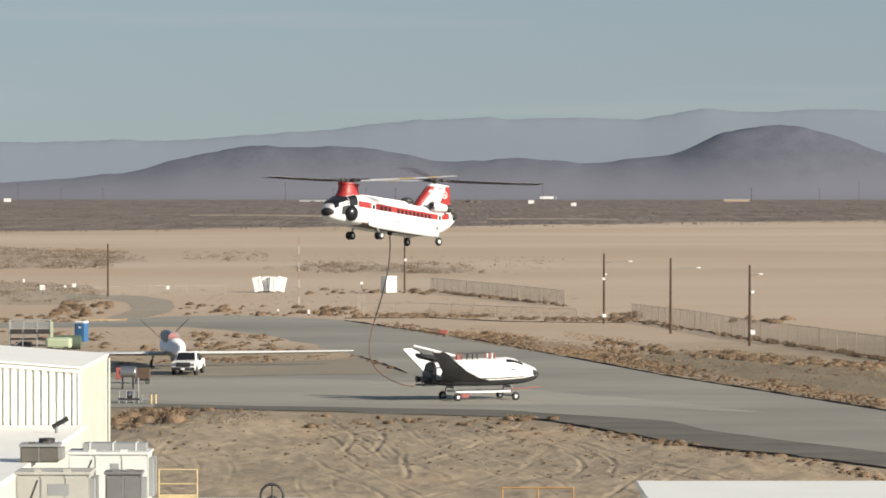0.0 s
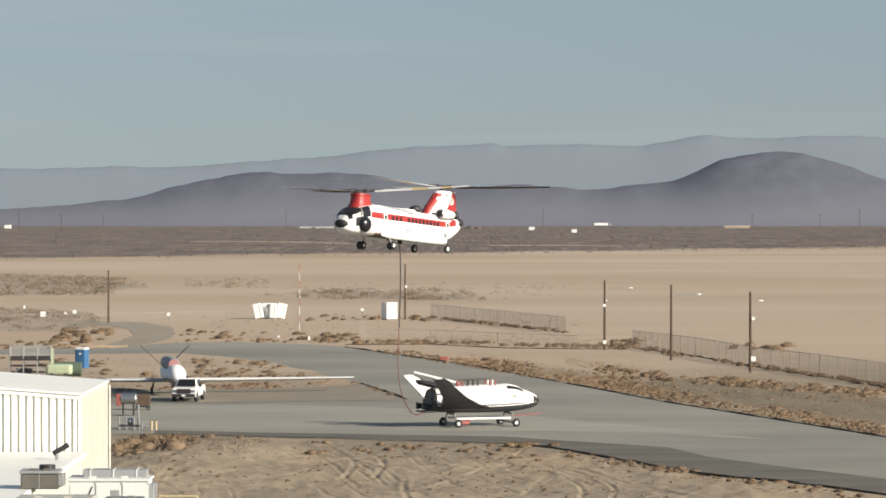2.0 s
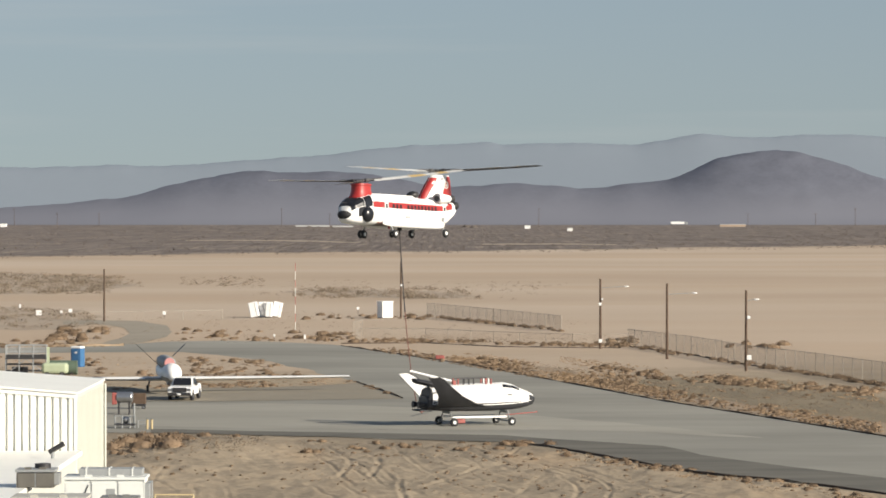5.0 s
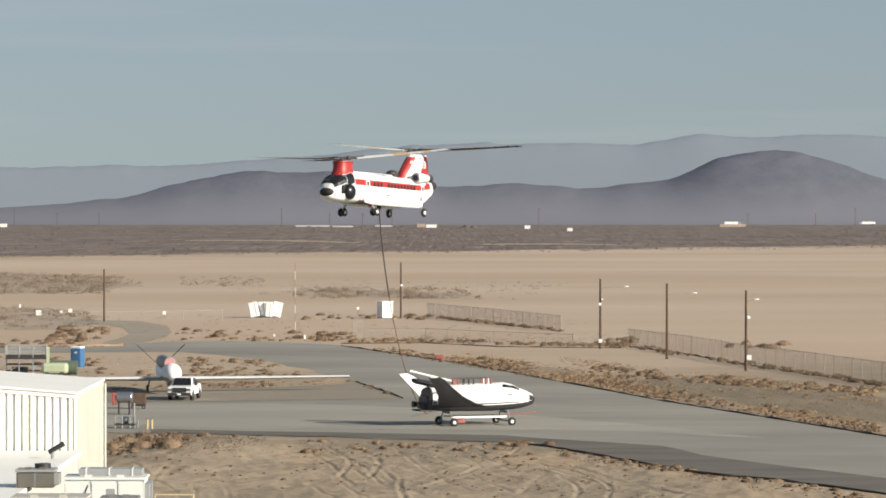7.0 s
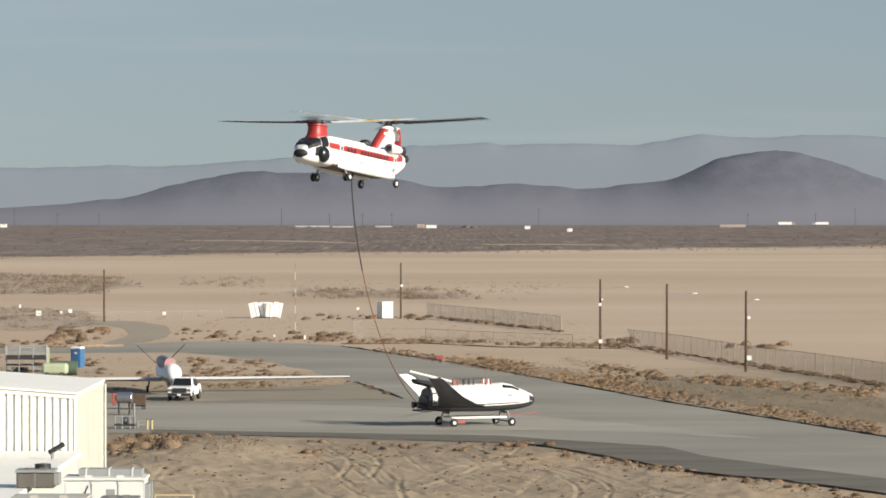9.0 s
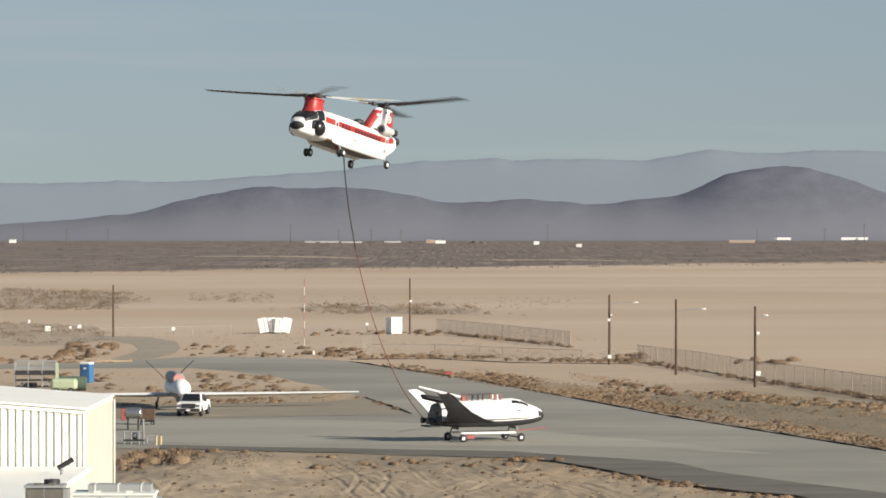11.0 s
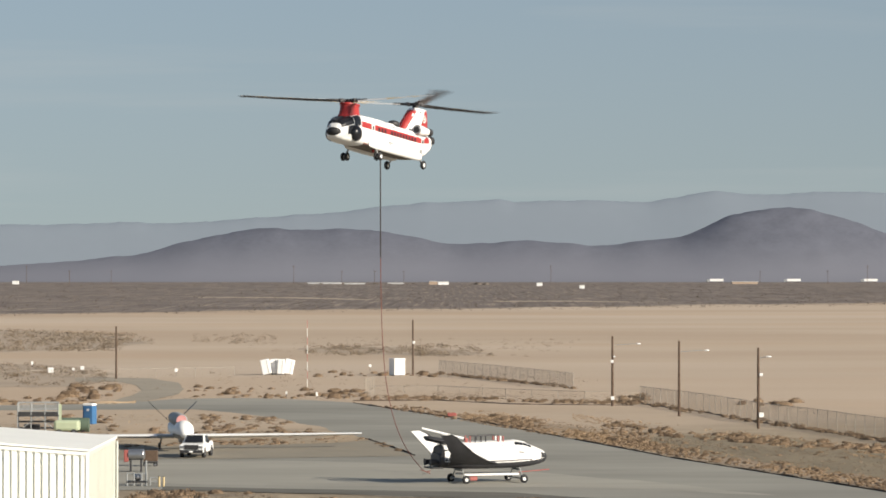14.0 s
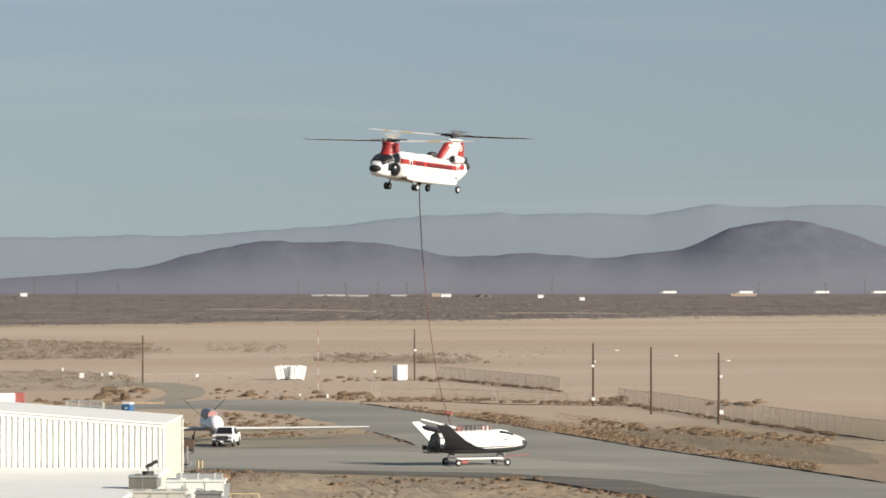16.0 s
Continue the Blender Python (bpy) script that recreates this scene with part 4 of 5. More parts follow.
def drone():
    x, y = (-23.35, 339.1)
    t = thing("unmanned_aircraft", pose(x, y, 0, 0, 0, 279), "white long-winged unmanned jet aircraft with V tail", "aircraft")
    rings = []
    for px, r, zc, k in ((6.4, 0.12, 1.55, 1), (6.2, 0.42, 1.6, 1), (5.6, 0.72, 1.7, 1), (4.7, 0.86, 1.78, 1), (3.6, 0.85, 1.72, 1), (2.5, 0.72, 1.6, 1), (0, 0.66, 1.5, 1), (-4, 0.62, 1.6, 1), (-6, 0.45, 1.8, 1), (-7, 0.25, 1.9, 1)):
        rings.append([(px, r * math.cos(a), zc + r * (1.05 if math.sin(a) > 0 else 0.85) * math.sin(a)) for a in np.linspace(0, 2 * math.pi, 24, endpoint=False)])
    smooth(part("fuselage", loft(rings), WHITE, t))
    rings = [[(px, r * math.cos(a), 2.55 + r * math.sin(a)) for a in np.linspace(0, 2 * math.pi, 20, endpoint=False)] for px, r in ((2.4, 0.48), (2.0, 0.58), (-2.5, 0.6), (-5.5, 0.45))]
    smooth(part("engine_pod", loft(rings), GREY, t, "grey engine pod"))
    part("intake_cover", tube((2.38, 0, 2.6), (2.5, 0, 2.6), 0.44, n=20), PINK, t, "pink intake cover")
    # grey skin over the lower fuselage, shade put in as colour
    under = [[(px, r * 1.015 * math.cos(a), zc + r * 0.865 * math.sin(a)) for a in np.linspace(radians(195), radians(345), 14)] for px, r, zc in ((6.1, 0.46, 1.61), (5.6, 0.72, 1.7), (4.7, 0.86, 1.78), (3.6, 0.85, 1.72), (2.5, 0.72, 1.6), (0, 0.66, 1.5))]
    smooth(part("underside", loft(under, closed=False), GREY, t, "grey underside, shade painted in"))
    part("chin", box((4.6, 0, 1.0), (1.6, 0.8, 0.3), bevel=0.1), GREY, t, "grey sensor fairing")
    for s in (-1, 1):
        rings = []
        for d, c, th, px, z in ((0.5, 1.7, 0.4, 0.6, 1.2), (6, 1.35, 0.32, 0.1, 1.2), (15.9, 0.8, 0.2, -0.9, 1.24)):
            rings.append([(px + c * 0.5, s * d, z), (px + c * 0.2, s * d, z + th / 2), (px - c * 0.5, s * d, z + 0.01), (px - c * 0.5, s * d, z - 0.01), (px + c * 0.2, s * d, z - th / 2)])
        smooth(part("wing", loft(rings), WHITE, t, "long slender white wing"), 60)
        part("wing_root_fairing", box((0.9, s * 1.2, 1.2), (1.5, 1.6, 0.22), bevel=0.08), GREY, t)
        rings = []
        for d, c, px in ((0.3, 1.2, -5.8), (2.1, 0.75, -6.3)):
            rings.append([(px + c * 0.5, s * d, 1.9 + d * 0.95), (px, s * (d + 0.09), 1.95 + d * 0.95), (px - c * 0.5, s * d, 1.9 + d * 0.95), (px, s * (d - 0.09), 1.85 + d * 0.95)])
        part("tail_fin", loft(rings), DARK, t, "dark canted tail fin")
        part("main_leg", tube((-0.6, s * 1.6, 0.3), (-0.6, s * 1.4, 1.2), 0.07, n=8), DARK, t)
        wheel(t, (-0.6, s * 1.62, 0.3), 0.3, 0.2)
    part("nose_leg", tube((4.4, 0, 0.25), (4.4, 0, 1.1), 0.07, n=8), DARK, t)
    wheel(t, (4.4, 0.12, 0.25), 0.25, 0.14)


drone()


# ---- lifting-body spaceplane on its trolley ----
BODY = [(-3.45, 1.15, 1.1, 1.5, 2.72), (-2, 1.3, 1.02, 1.42, 2.86), (0, 1.28, 1.0, 1.4, 2.92), (1.5, 1.18, 1.02, 1.42, 2.93), (2.3, 1.08, 1.05, 1.45, 2.97), (2.9, 0.98, 1.08, 1.48, 2.86),
        (3.5, 0.84, 1.15, 1.52, 2.58), (4.1, 0.64, 1.26, 1.6, 2.36), (4.55, 0.42, 1.4, 1.68, 2.15), (4.8, 0.16, 1.58, 1.75, 1.93)]


def body_at(x):
    k = [r[0] for r in BODY]
    return [float(np.interp(x, k, [r[i] for r in BODY])) for i in (1, 2, 3, 4)]


def body_upper(x, u, off=0.0):
    """A point of the white upper skin; u runs 0..1 from the starboard chine over the top to the port one."""
    w, zb, zc, zt = body_at(x)
    a = math.pi * (1 - u)
    c, s = math.cos(a), math.sin(a)
    return (x, -(w + off) * math.copysign(abs(c) ** 0.72, -c) * 1.0, zc + (zt - zc + off) * abs(s) ** 0.8)


def spaceplane():
    x, y = (2.4, 286.6)
    t = thing("spaceplane", pose(x, y, 0, 0, 0, 20) @ Matrix.Diagonal((1, 1, 1.045, 1)), "black and white lifting-body spaceplane on a wheeled trolley", "spaceplane")
    n = 28
    xs = sorted(set([r[0] for r in BODY if r[0] < 4.56] + list(np.arange(-3.4, 4.5, 0.25))))
    smooth(part("upper_hull", loft([[body_upper(px, i / n) for i in range(n + 1)] for px in xs], closed=False), TILE_WHITE, t, "white tiled upper hull"), 60)
    low = []
    for px in xs:
        w, zb, zc, zt = body_at(px)
        row = []
        for i in range(13):
            a = math.pi * i / 12
            row.append((px, -w * 1.012 * math.copysign(abs(math.cos(a)) ** 0.6, math.cos(a)), zc + 0.03 - (zc + 0.03 - zb) * abs(math.sin(a)) ** 0.6))
        low.append(row)
    smooth(part("lower_hull", loft(low, closed=False), TILE_BLACK, t, "black tiled underside and chine"), 60)
    caps = []
    for px in (4.2, 4.35, 4.55, 4.68, 4.78, 4.82):
        w, zb, zc, zt = body_at(min(px, 4.8))
        k = 1.03 if px < 4.7 else (0.9 if px < 4.8 else 0.3)
        zm = (zb + zt) / 2
        caps.append([(px, w * k * math.cos(a), zm + (zt - zb) / 2 * k * math.sin(a)) for a in np.linspace(0, 2 * math.pi, 20, endpoint=False)])
    smooth(part("nose_cap", loft(caps), TILE_BLACK, t, "black nose cap"), 60)
    w, zb, zc, zt = body_at(-3.45)
    aft = [[(px, w * k * math.copysign(abs(math.cos(a)) ** 0.7, math.cos(a)), (zb + zt) / 2 + (zt - zb) / 2 * k * math.copysign(abs(math.sin(a)) ** 0.8, math.sin(a))) for a in np.linspace(0, 2 * math.pi, 24, endpoint=False)]
           for px, k in ((-3.44, 0.99), (-3.62, 0.9), (-3.64, 0.85))]
    part("aft_cover", loft(aft), DARK, t, "dark aft cover")
    low_aft = [[(px, w * k * math.copysign(abs(math.cos(a)) ** 0.6, math.cos(a)), 1.62 + 0.5 * k * math.copysign(abs(math.sin(a)) ** 0.6, math.sin(a))) for a in np.linspace(0, 2 * math.pi, 24, endpoint=False)]
               for px, k in ((-3.3, 1.02), (-3.7, 0.96), (-3.8, 0.85))]
    part("aft_bulkhead", loft(low_aft), DARK, t, "dark aft bulkhead")
    for s in (-1, 1):
        bell = [[(px, s * 0.6 + r * math.cos(a), 1.5 + r * math.sin(a)) for a in np.linspace(0, 2 * math.pi, 16, endpoint=False)] for px, r in ((-3.5, 0.16), (-3.85, 0.12), (-4.05, 0.16), (-4.4, 0.24))]
        smooth(part("engine_bell", loft(bell), DARK, t, "dark rocket nozzle"))
        part("body_flap", box((-3.9, s * 0.5, 1.12), (0.9, 0.8, 0.1), bevel=0.03), TILE_BLACK, t)
        part("thruster_pod", box((-3.5, s * 0.85, 2.0), (0.4, 0.35, 0.4), bevel=0.1), TILE_BLACK, t)
        # upswept wing: black beneath, white on top
        for name, mt, dz, lab in (("wing_lower_skin", TILE_BLACK, -0.05, "black tiled wing underside"), ("wing_upper_skin", TILE_WHITE, 0.05, "white upper wing skin")):
            rows = []
            for f, le, te, yy, zz in ((0, 0.9, -3.2, 1.05, 1.28), (0.25, -0.45, -3.3, 1.75, 1.6), (0.5, -1.6, -3.42, 2.3, 2.1), (0.8, -2.75, -4.0, 2.85, 2.85), (0.93, -3.3, -4.3, 3.08, 3.3), (1, -3.75, -4.45, 3.2, 3.5)):
                out = Vector((0, -s * 0.6, 0.8))
                row = []
                for q, th in ((0, 0.2), (0.15, 1), (0.5, 1.1), (1, 0.15)):
                    p = Vector((le + (te - le) * q, s * yy, zz)) + out * dz * th
                    row.append(p)
                rows.append(row)
            smooth(part(name, loft(rows, closed=False), mt, t, lab), 60)
        le = [(0.95, s * 1.05, 1.28), (-0.45, s * 1.75, 1.6), (-1.6, s * 2.3, 2.1), (-2.75, s * 2.85, 2.85), (-3.3, s * 3.08, 3.3), (-3.75, s * 3.2, 3.5)]
        bm = bmesh.new()
        for a, b in zip(le, le[1:]):
            tube(a, b, 0.06, 0.06, bm, 8)
        part("leading_edge", bm, TILE_BLACK, t)
        te = [(-3.2, s * 1.05, 1.3), (-3.42, s * 2.3, 2.16), (-4.0, s * 2.85, 2.9), (-4.5, s * 3.2, 3.5)]
        bm = bmesh.new()
        for a, b in zip(te, te[1:]):
            tube(a, b, 0.04, 0.03, bm, 8)
        part("elevon_edge", bm, TILE_BLACK if s < 0 else TILE_WHITE, t)
    # cockpit windows and markings follow the skin
    def patch(name, x0, x1, u0, u1, mt, lab):
        rows = [[body_upper(x0 + (x1 - x0) * i / 6, u0 + (u1 - u0) * j / 5, 0.015) for j in range(6)] for i in range(7)]
        part(name, loft(rows, closed=False), mt, t, lab)
    for a, b in ((0.38, 0.49), (0.51, 0.62)):
        patch("cockpit_window", 3.12, 3.4, a, b, GLASS, "dark cockpit window")
    for a, b in ((0.26, 0.345), (0.655, 0.74)):
        patch("cockpit_window", 2.05, 2.68, a, b, GLASS, "dark side window")
        patch("cockpit_window", 2.71, 3.4, a, b, GLASS, "dark side window")
    for u in (0.12, 0.88):
        patch("side_marking", 2.3, 2.75, u - 0.012, u + 0.012, DARK, "small dark bar of lettering")
        patch("side_vent", 1.0, 1.12, u + (0.14 if u < 0.5 else -0.14) - 0.008, u + (0.14 if u < 0.5 else -0.14) + 0.008, DARK, "small dark vent")
    for i in range(9):
        patch("tile_seam", -3.0 + i * 0.75, -2.985 + i * 0.75, 0.03, 0.97, GREY, "thin seam between tile blocks")
    patch("aft_panel", -3.42, -3.12, 0.02, 0.98, TILE_BLACK, "black panel round the tail")
    for u in (0.06, 0.94):
        patch("chine_strip", -1.5, 3.9, u - 0.022, u + 0.022, PALE, "pale grey blanket strip above the chine")
        patch("chine_seam", -1.5, 4.2, u - 0.05, u - 0.038, DARK, "dark seam along the chine")
    hump = [[(px, 0.6 * k * math.cos(a), zc + 0.2 * k * math.sin(a)) for a in np.linspace(0, 2 * math.pi, 16, endpoint=False)] for px, k, zc in ((-4.6, 0.5, 3.22), (-4.45, 0.9, 3.15), (-3.4, 1.1, 2.94), (-2.5, 0.9, 2.82), (-1.6, 0.3, 2.8))]
    smooth(part("dorsal_fairing", loft(hump), TILE_BLACK, t, "black dorsal fairing"))
    # lifting gear on the back
    for px in (-1.3, -0.9, -0.45, -0.1):
        for s in (-0.5, 0.5):
            part("sling_post", tube((px, s, 2.75), (px, s, 3.28), 0.05, n=8), DARK if px > -1.2 else RED_DULL, t, "upright of the lifting frame")
    for s in (-0.5, 0.5):
        part("sling_rail", tube((-1.3, s, 3.26), (0.9, s, 3.3), 0.035, n=8), DARK, t)
        for px, mt in ((0.85, RED_DULL), (1.05, WHITE), (1.25, RED_DULL)):
            part("sling_post", box((px, s, 3.05), (0.09, 0.1, 0.42), bevel=0.02), mt, t, "red and white lifting lug")
    part("lifting_lug", box((-1.55, -0.3, 2.98), (0.26, 0.3, 0.32), bevel=0.05), RED_DULL, t, "red lifting lug")
    part("spreader_boom", tube((-1.7, -0.2, 3.1), (-4.7, 0.3, 3.82), 0.09, 0.08, n=10), WHITE, t, "white spreader boom")
    # trolley
    for s in (-1.25, 1.25):
        part("trolley_beam", box((0.2, s * 0.75, 0.62), (4.2, 0.14, 0.14), bevel=0.02), WHITE, t, "white trolley beam")
        for px in (-2.0, 2.45):
            wheel(t, (px, s * 1.3, 0.31), 0.31, 0.24, WHITE)
            part("wheel_fork", tube((px, s * 1.05, 0.31), (px, s * 0.6, 0.95), 0.05, n=8), GREY, t)
    for px in (-2.0, 2.45):
        part("axle", tube((px, -1.6, 0.32), (px, 1.6, 0.32), 0.06, n=8), GREY, t)
        part("cradle", box((px, 0, 0.94), (0.16, 1.5, 0.14), bevel=0.03), GREY, t)
    part("jack_box", box((-1.2, -0.6, 0.4), (0.7, 0.5, 0.4), bevel=0.05), RED_DULL, t, "red jack box")
    part("tow_bar", tube((2.6, -0.1, 0.7), (5.0, -0.1, 0.86), 0.035, n=8), RED_DULL, t, "red tow bar")
    return t


spaceplane()


# ---- helicopter ----
HULL = [(7.85, 0.12, 1.4, 1.8), (7.65, 0.5, 1.1, 2.15), (7.2, 0.85, 0.95, 2.55), (6.4, 1.1, 0.88, 2.98), (5.4, 1.2, 0.88, 3.25), (0, 1.22, 0.85, 3.2), (-4.2, 1.22, 0.85, 3.15), (-5.4, 1.17, 1.2, 3.12), (-6.4, 1.02, 1.75, 3.02), (-7.1, 0.7, 2.2, 2.85)]


def hull(px, a, off=0.0):
    """A point of the fuselage skin at angle a (0 is port, 90 the top)."""
    k = [r[0] for r in HULL][::-1]
    w, zb, zt = (float(np.interp(px, k, [r[i] for r in HULL][::-1])) for i in (1, 2, 3))
    c, s = math.cos(radians(a)), math.sin(radians(a))
    return (px, (w + off) * math.copysign(abs(c) ** 0.55, c), (zb + zt) / 2 + ((zt - zb) / 2 + off) * math.copysign(abs(s) ** 0.55, s))


def hull_patch(x0, x1, a0, a1, off=0.015, n=10):
    return loft([[hull(x0 + (x1 - x0) * i / n, a0 + (a1 - a0) * j / 8, off) for j in range(9)] for i in range(n + 1)], closed=False)


def helicopter():
    t = thing("helicopter", pose(0, 313.3, 12), "white and red twin-rotor cargo helicopter hovering", "helicopter")
    xs = sorted(set([r[0] for r in HULL] + list(np.arange(-7, 7.8, 0.4))))
    smooth(part("fuselage", loft([[hull(px, a) for a in range(0, 360, 10)] for px in xs]), WHITE, t, "white fuselage"), 50)
    for s in (0, 1):
        f = (lambda a: a) if s == 0 else (lambda a: 180 - a)
        part("red_stripe", hull_patch(5.35, -5.9, f(2), f(19), 0.012, 30), RED, t, "red side stripe")
        part("stripe_end", hull_patch(-5.2, -5.9, f(19), f(31), 0.012, 3), RED, t, "red end of the side stripe")
        part("chine_stripe", hull_patch(4.6, -3.2, f(-47), f(-42), 0.014, 12), RED_DULL, t, "thin dull red line along the belly")
        # cabin windows set in the stripe
        row = [3.55, 2.6, 2.1, 1.6] + [0.55 - 0.48 * i for i in range(9)] + [-4.6]
        for px in row:
            p = part("cabin_window", hull_patch(px + 0.13, px - 0.13, f(1.5), f(12), 0.03, 2), GLASS, t, "small dark cabin window")
        for px in (3.55, -4.6):
            part("window_frame", hull_patch(px + 0.24, px - 0.24, f(0.5), f(19.5), 0.02, 2), WHITE, t, "white window surround")
        y = 1 if s == 0 else -1
        part("quarter_window", hull_patch(6.95, 6.35, f(-10), f(8), 0.02, 4), GLASS, t, "dark lower cockpit window")
        part("port_hole", tube((0.75, y * 1.2, 1.35), (0.75, y * 1.26, 1.35), 0.13, n=14), BLACK, t, "round black port")
        part("sliding_step", hull_patch(2.6, 0.9, f(-34), f(-30), 0.03, 4), GREY, t, "grey step rail")
        part("door_seam", hull_patch(3.95, 3.91, f(-50), f(18), 0.02, 1), GREY, t)
        part("grey_hatch", hull_patch(-4.15, -4.6, f(-48), f(-6), 0.02, 2), GREY, t, "grey service hatch")
        part("registration_bar", hull_patch(0.6, -0.3, f(33), f(37), 0.02, 2), DARK, t, "dark bar of lettering")
        part("registration_bar", hull_patch(1.0, 0.2, f(-12), f(-7), 0.02, 2), GREY, t, "grey bar of lettering")
        smooth(part("bubble_window", ball((6.0, y * 1.1, 1.66), (0.66, 0.42, 0.62)), GLASS, t, "dark round bubble window"))
        smooth(part("sponson", loft([[(px, y * (1.1 + 0.42 * r * (0.4 + 0.6 * math.cos(a))), 1.08 + 0.36 * (0.35 + r * 0.65) * math.sin(a)) for a in np.linspace(0, 2 * math.pi, 16, endpoint=False)]
              for px, r in ((3.9, 0.1), (3.4, 0.6), (2.6, 0.9), (0, 1.0), (-3, 1.0), (-4.2, 0.75), (-4.7, 0.12))]), WHITE, t, "white side sponson"))
        # engine nacelle beside the rear pylon
        nac = [[(px, y * 1.25 + r * math.cos(a), 3.2 + r * math.sin(a)) for a in np.linspace(0, 2 * math.pi, 20, endpoint=False)] for px, r in ((-3.45, 0.34), (-3.55, 0.4), (-4.0, 0.42), (-4.7, 0.34), (-5.1, 0.3))]
        e = smooth(part("engine", loft(nac), WHITE, t, "white engine nacelle"))
        part("intake", tube((-3.46, y * 1.25, 3.2), (-3.38, y * 1.25, 3.2), 0.26, 0.22), DARK, e, "dark intake screen")
        part("intake_ring", ring_torus((-3.45, y * 1.25, 3.2), 0.32, 0.08, "X"), STEEL, e, "white intake ring")
        part("exhaust", tube((-5.1, y * 1.25, 3.2), (-5.6, y * 1.3, 3.2), 0.29, 0.32), DARK, e, "blackened exhaust")
        part("gear_leg", tube((3.0, y * 1.15, 1.0), (3.0, y * 1.5, 0.25), 0.08, n=8), GREY, t)
        for o in (-0.17, 0.17):
            wheel(t, (3.0, y * 1.5 + o, 0.22), 0.34, 0.24, WHITE)
        part("gear_leg", tube((-4.1, y * 1.2, 1.0), (-4.1, y * 1.6, 0.45), 0.08, n=8), GREY, t)
        wheel(t, (-4.1, y * 1.65, 0.42), 0.36, 0.26, WHITE)
    # cockpit
    part("windshield", hull_patch(7.5, 6.35, 10, 170, 0.02, 8), GLASS, t, "dark wraparound windshield")
    for a in (55, 90, 125):
        part("window_post", hull_patch(7.5, 6.35, a - 1.5, a + 1.5, 0.04, 6), DARK, t)
    part("cockpit_side_window", hull_patch(6.3, 5.45, 4, 60, 0.02, 4), GLASS, t, "dark cockpit side window")
    part("cockpit_side_window", hull_patch(6.3, 5.45, 120, 176, 0.02, 4), GLASS, t, "dark cockpit side window")
    smooth(part("nose_radome", ball((7.55, 0, 1.6), (0.46, 0.62, 0.38)), BLACK, t, "black nose radome"))
    # belly skin coloured brown-grey to stand for the shade beneath
    part("belly_panel", hull_patch(4.5, -4.0, 225, 315, 0.012, 10), mat("shaded_belly_paint", (0.17, 0.14, 0.115), 0.7, vary=0.25, scale=1.2), t, "brown-grey belly, shade painted in")
    part("red_beacon", ball((2.3, 0.6, 0.75), (0.12, 0.12, 0.14)), RED, t, "red beacon lamp")
    part("cargo_hook", box((0, 0, 0.72), (0.3, 0.3, 0.35), bevel=0.05), DARK, t, "dark cargo hook")
    # front pylon
    def oval(x0, x1, w, z, n=20):
        return [((x0 + x1) / 2 + (x1 - x0) / 2 * math.copysign(abs(math.cos(a)) ** 0.8, math.cos(a)), w * math.copysign(abs(math.sin(a)) ** 0.8, math.sin(a)), z) for a in np.linspace(0, 2 * math.pi, n, endpoint=False)]
    smooth(part("front_pylon", loft([oval(3.9, 6.5, 0.8, 2.95), oval(4.3, 6.3, 0.68, 3.25), oval(4.45, 6.2, 0.63, 3.6), oval(4.45, 6.2, 0.63, 3.93), oval(4.36, 6.28, 0.69, 3.97), oval(4.4, 6.25, 0.66, 4.08), oval(4.8, 5.9, 0.4, 4.12)]), RED, t, "red front rotor pylon"), 50)
    # rear pylon
    levels = ((-2.7, -7.15, 0.62, 2.95), (-3.3, -7.05, 0.56, 3.8), (-4.05, -6.95, 0.5, 4.6), (-4.6, -6.8, 0.45, 5.15))
    smooth(part("rear_pylon", loft([oval(b, a, w, z) for a, b, w, z in levels]), WHITE, t, "white rear rotor pylon"), 50)

    def band(low, high, mt, lab, v0=0.0, v1=1.0, off=0.015, sides=(-1, 1)):
        """A painted band on the pylon's flanks; low and high are its two edges at the foot and at the top."""
        for y in sides:
            rows = []
            for i in range(9):
                v = v0 + (v1 - v0) * i / 8
                z = 2.95 + 2.2 * v
                u0, u1 = (low[k] + (high[k] - low[k]) * v for k in (0, 1))
                a, b, w = (float(np.interp(z, [q[3] for q in levels], [q[k] for q in levels])) for k in (0, 1, 2))
                row = []
                for j in range(9):
                    u = u0 + (u1 - u0) * j / 8
                    ca = 1 - 2 * u
                    ca = math.copysign(abs(ca) ** (1 / 0.8), ca)
                    sa = math.sqrt(max(0, 1 - ca * ca)) ** 0.8
                    row.append((a + (b - a) * u + 0.025 * (1 - 2 * u), y * (w * sa + off), z))
                rows.append(row)
            part("livery_band", loft(rows, closed=False), mt, t, lab)
    band((0.0, 0.06), (0.0, 0.2), RED, "red leading band", 0.1, 0.9)
    band((0.48, 0.85), (0.66, 0.97), RED, "red trailing band", 0.1, 0.96)
    band((0.88, 0.95), (0.96, 1.0), RED, "thin red stripe", 0.1, 0.7)
    band((0.07, 0.13), (0.07, 0.13), WHITE, "small white flag patch", 0.66, 0.76, 0.03)
    band((0.34, 0.44), (0.34, 0.44), DARK, "dark cooling slot", 0.83, 0.88, 0.03)
    for y in (-1, 1):
        part("round_emblem", ring_torus((-5.85, y * 0.53, 4.35), 0.26, 0.06, "Y"), PALE, t, "pale ring emblem")
        part("round_emblem", tube((-5.85, y * 0.48, 4.35), (-5.85, y * 0.57, 4.35), 0.1, n=14), PALE, t, "pale dot of the emblem")
    part("tunnel", loft([oval(-2.6, 4.2, 0.4, 3.1), oval(-2.4, 4.0, 0.28, 3.36)]), WHITE, t, "white drive-shaft tunnel")
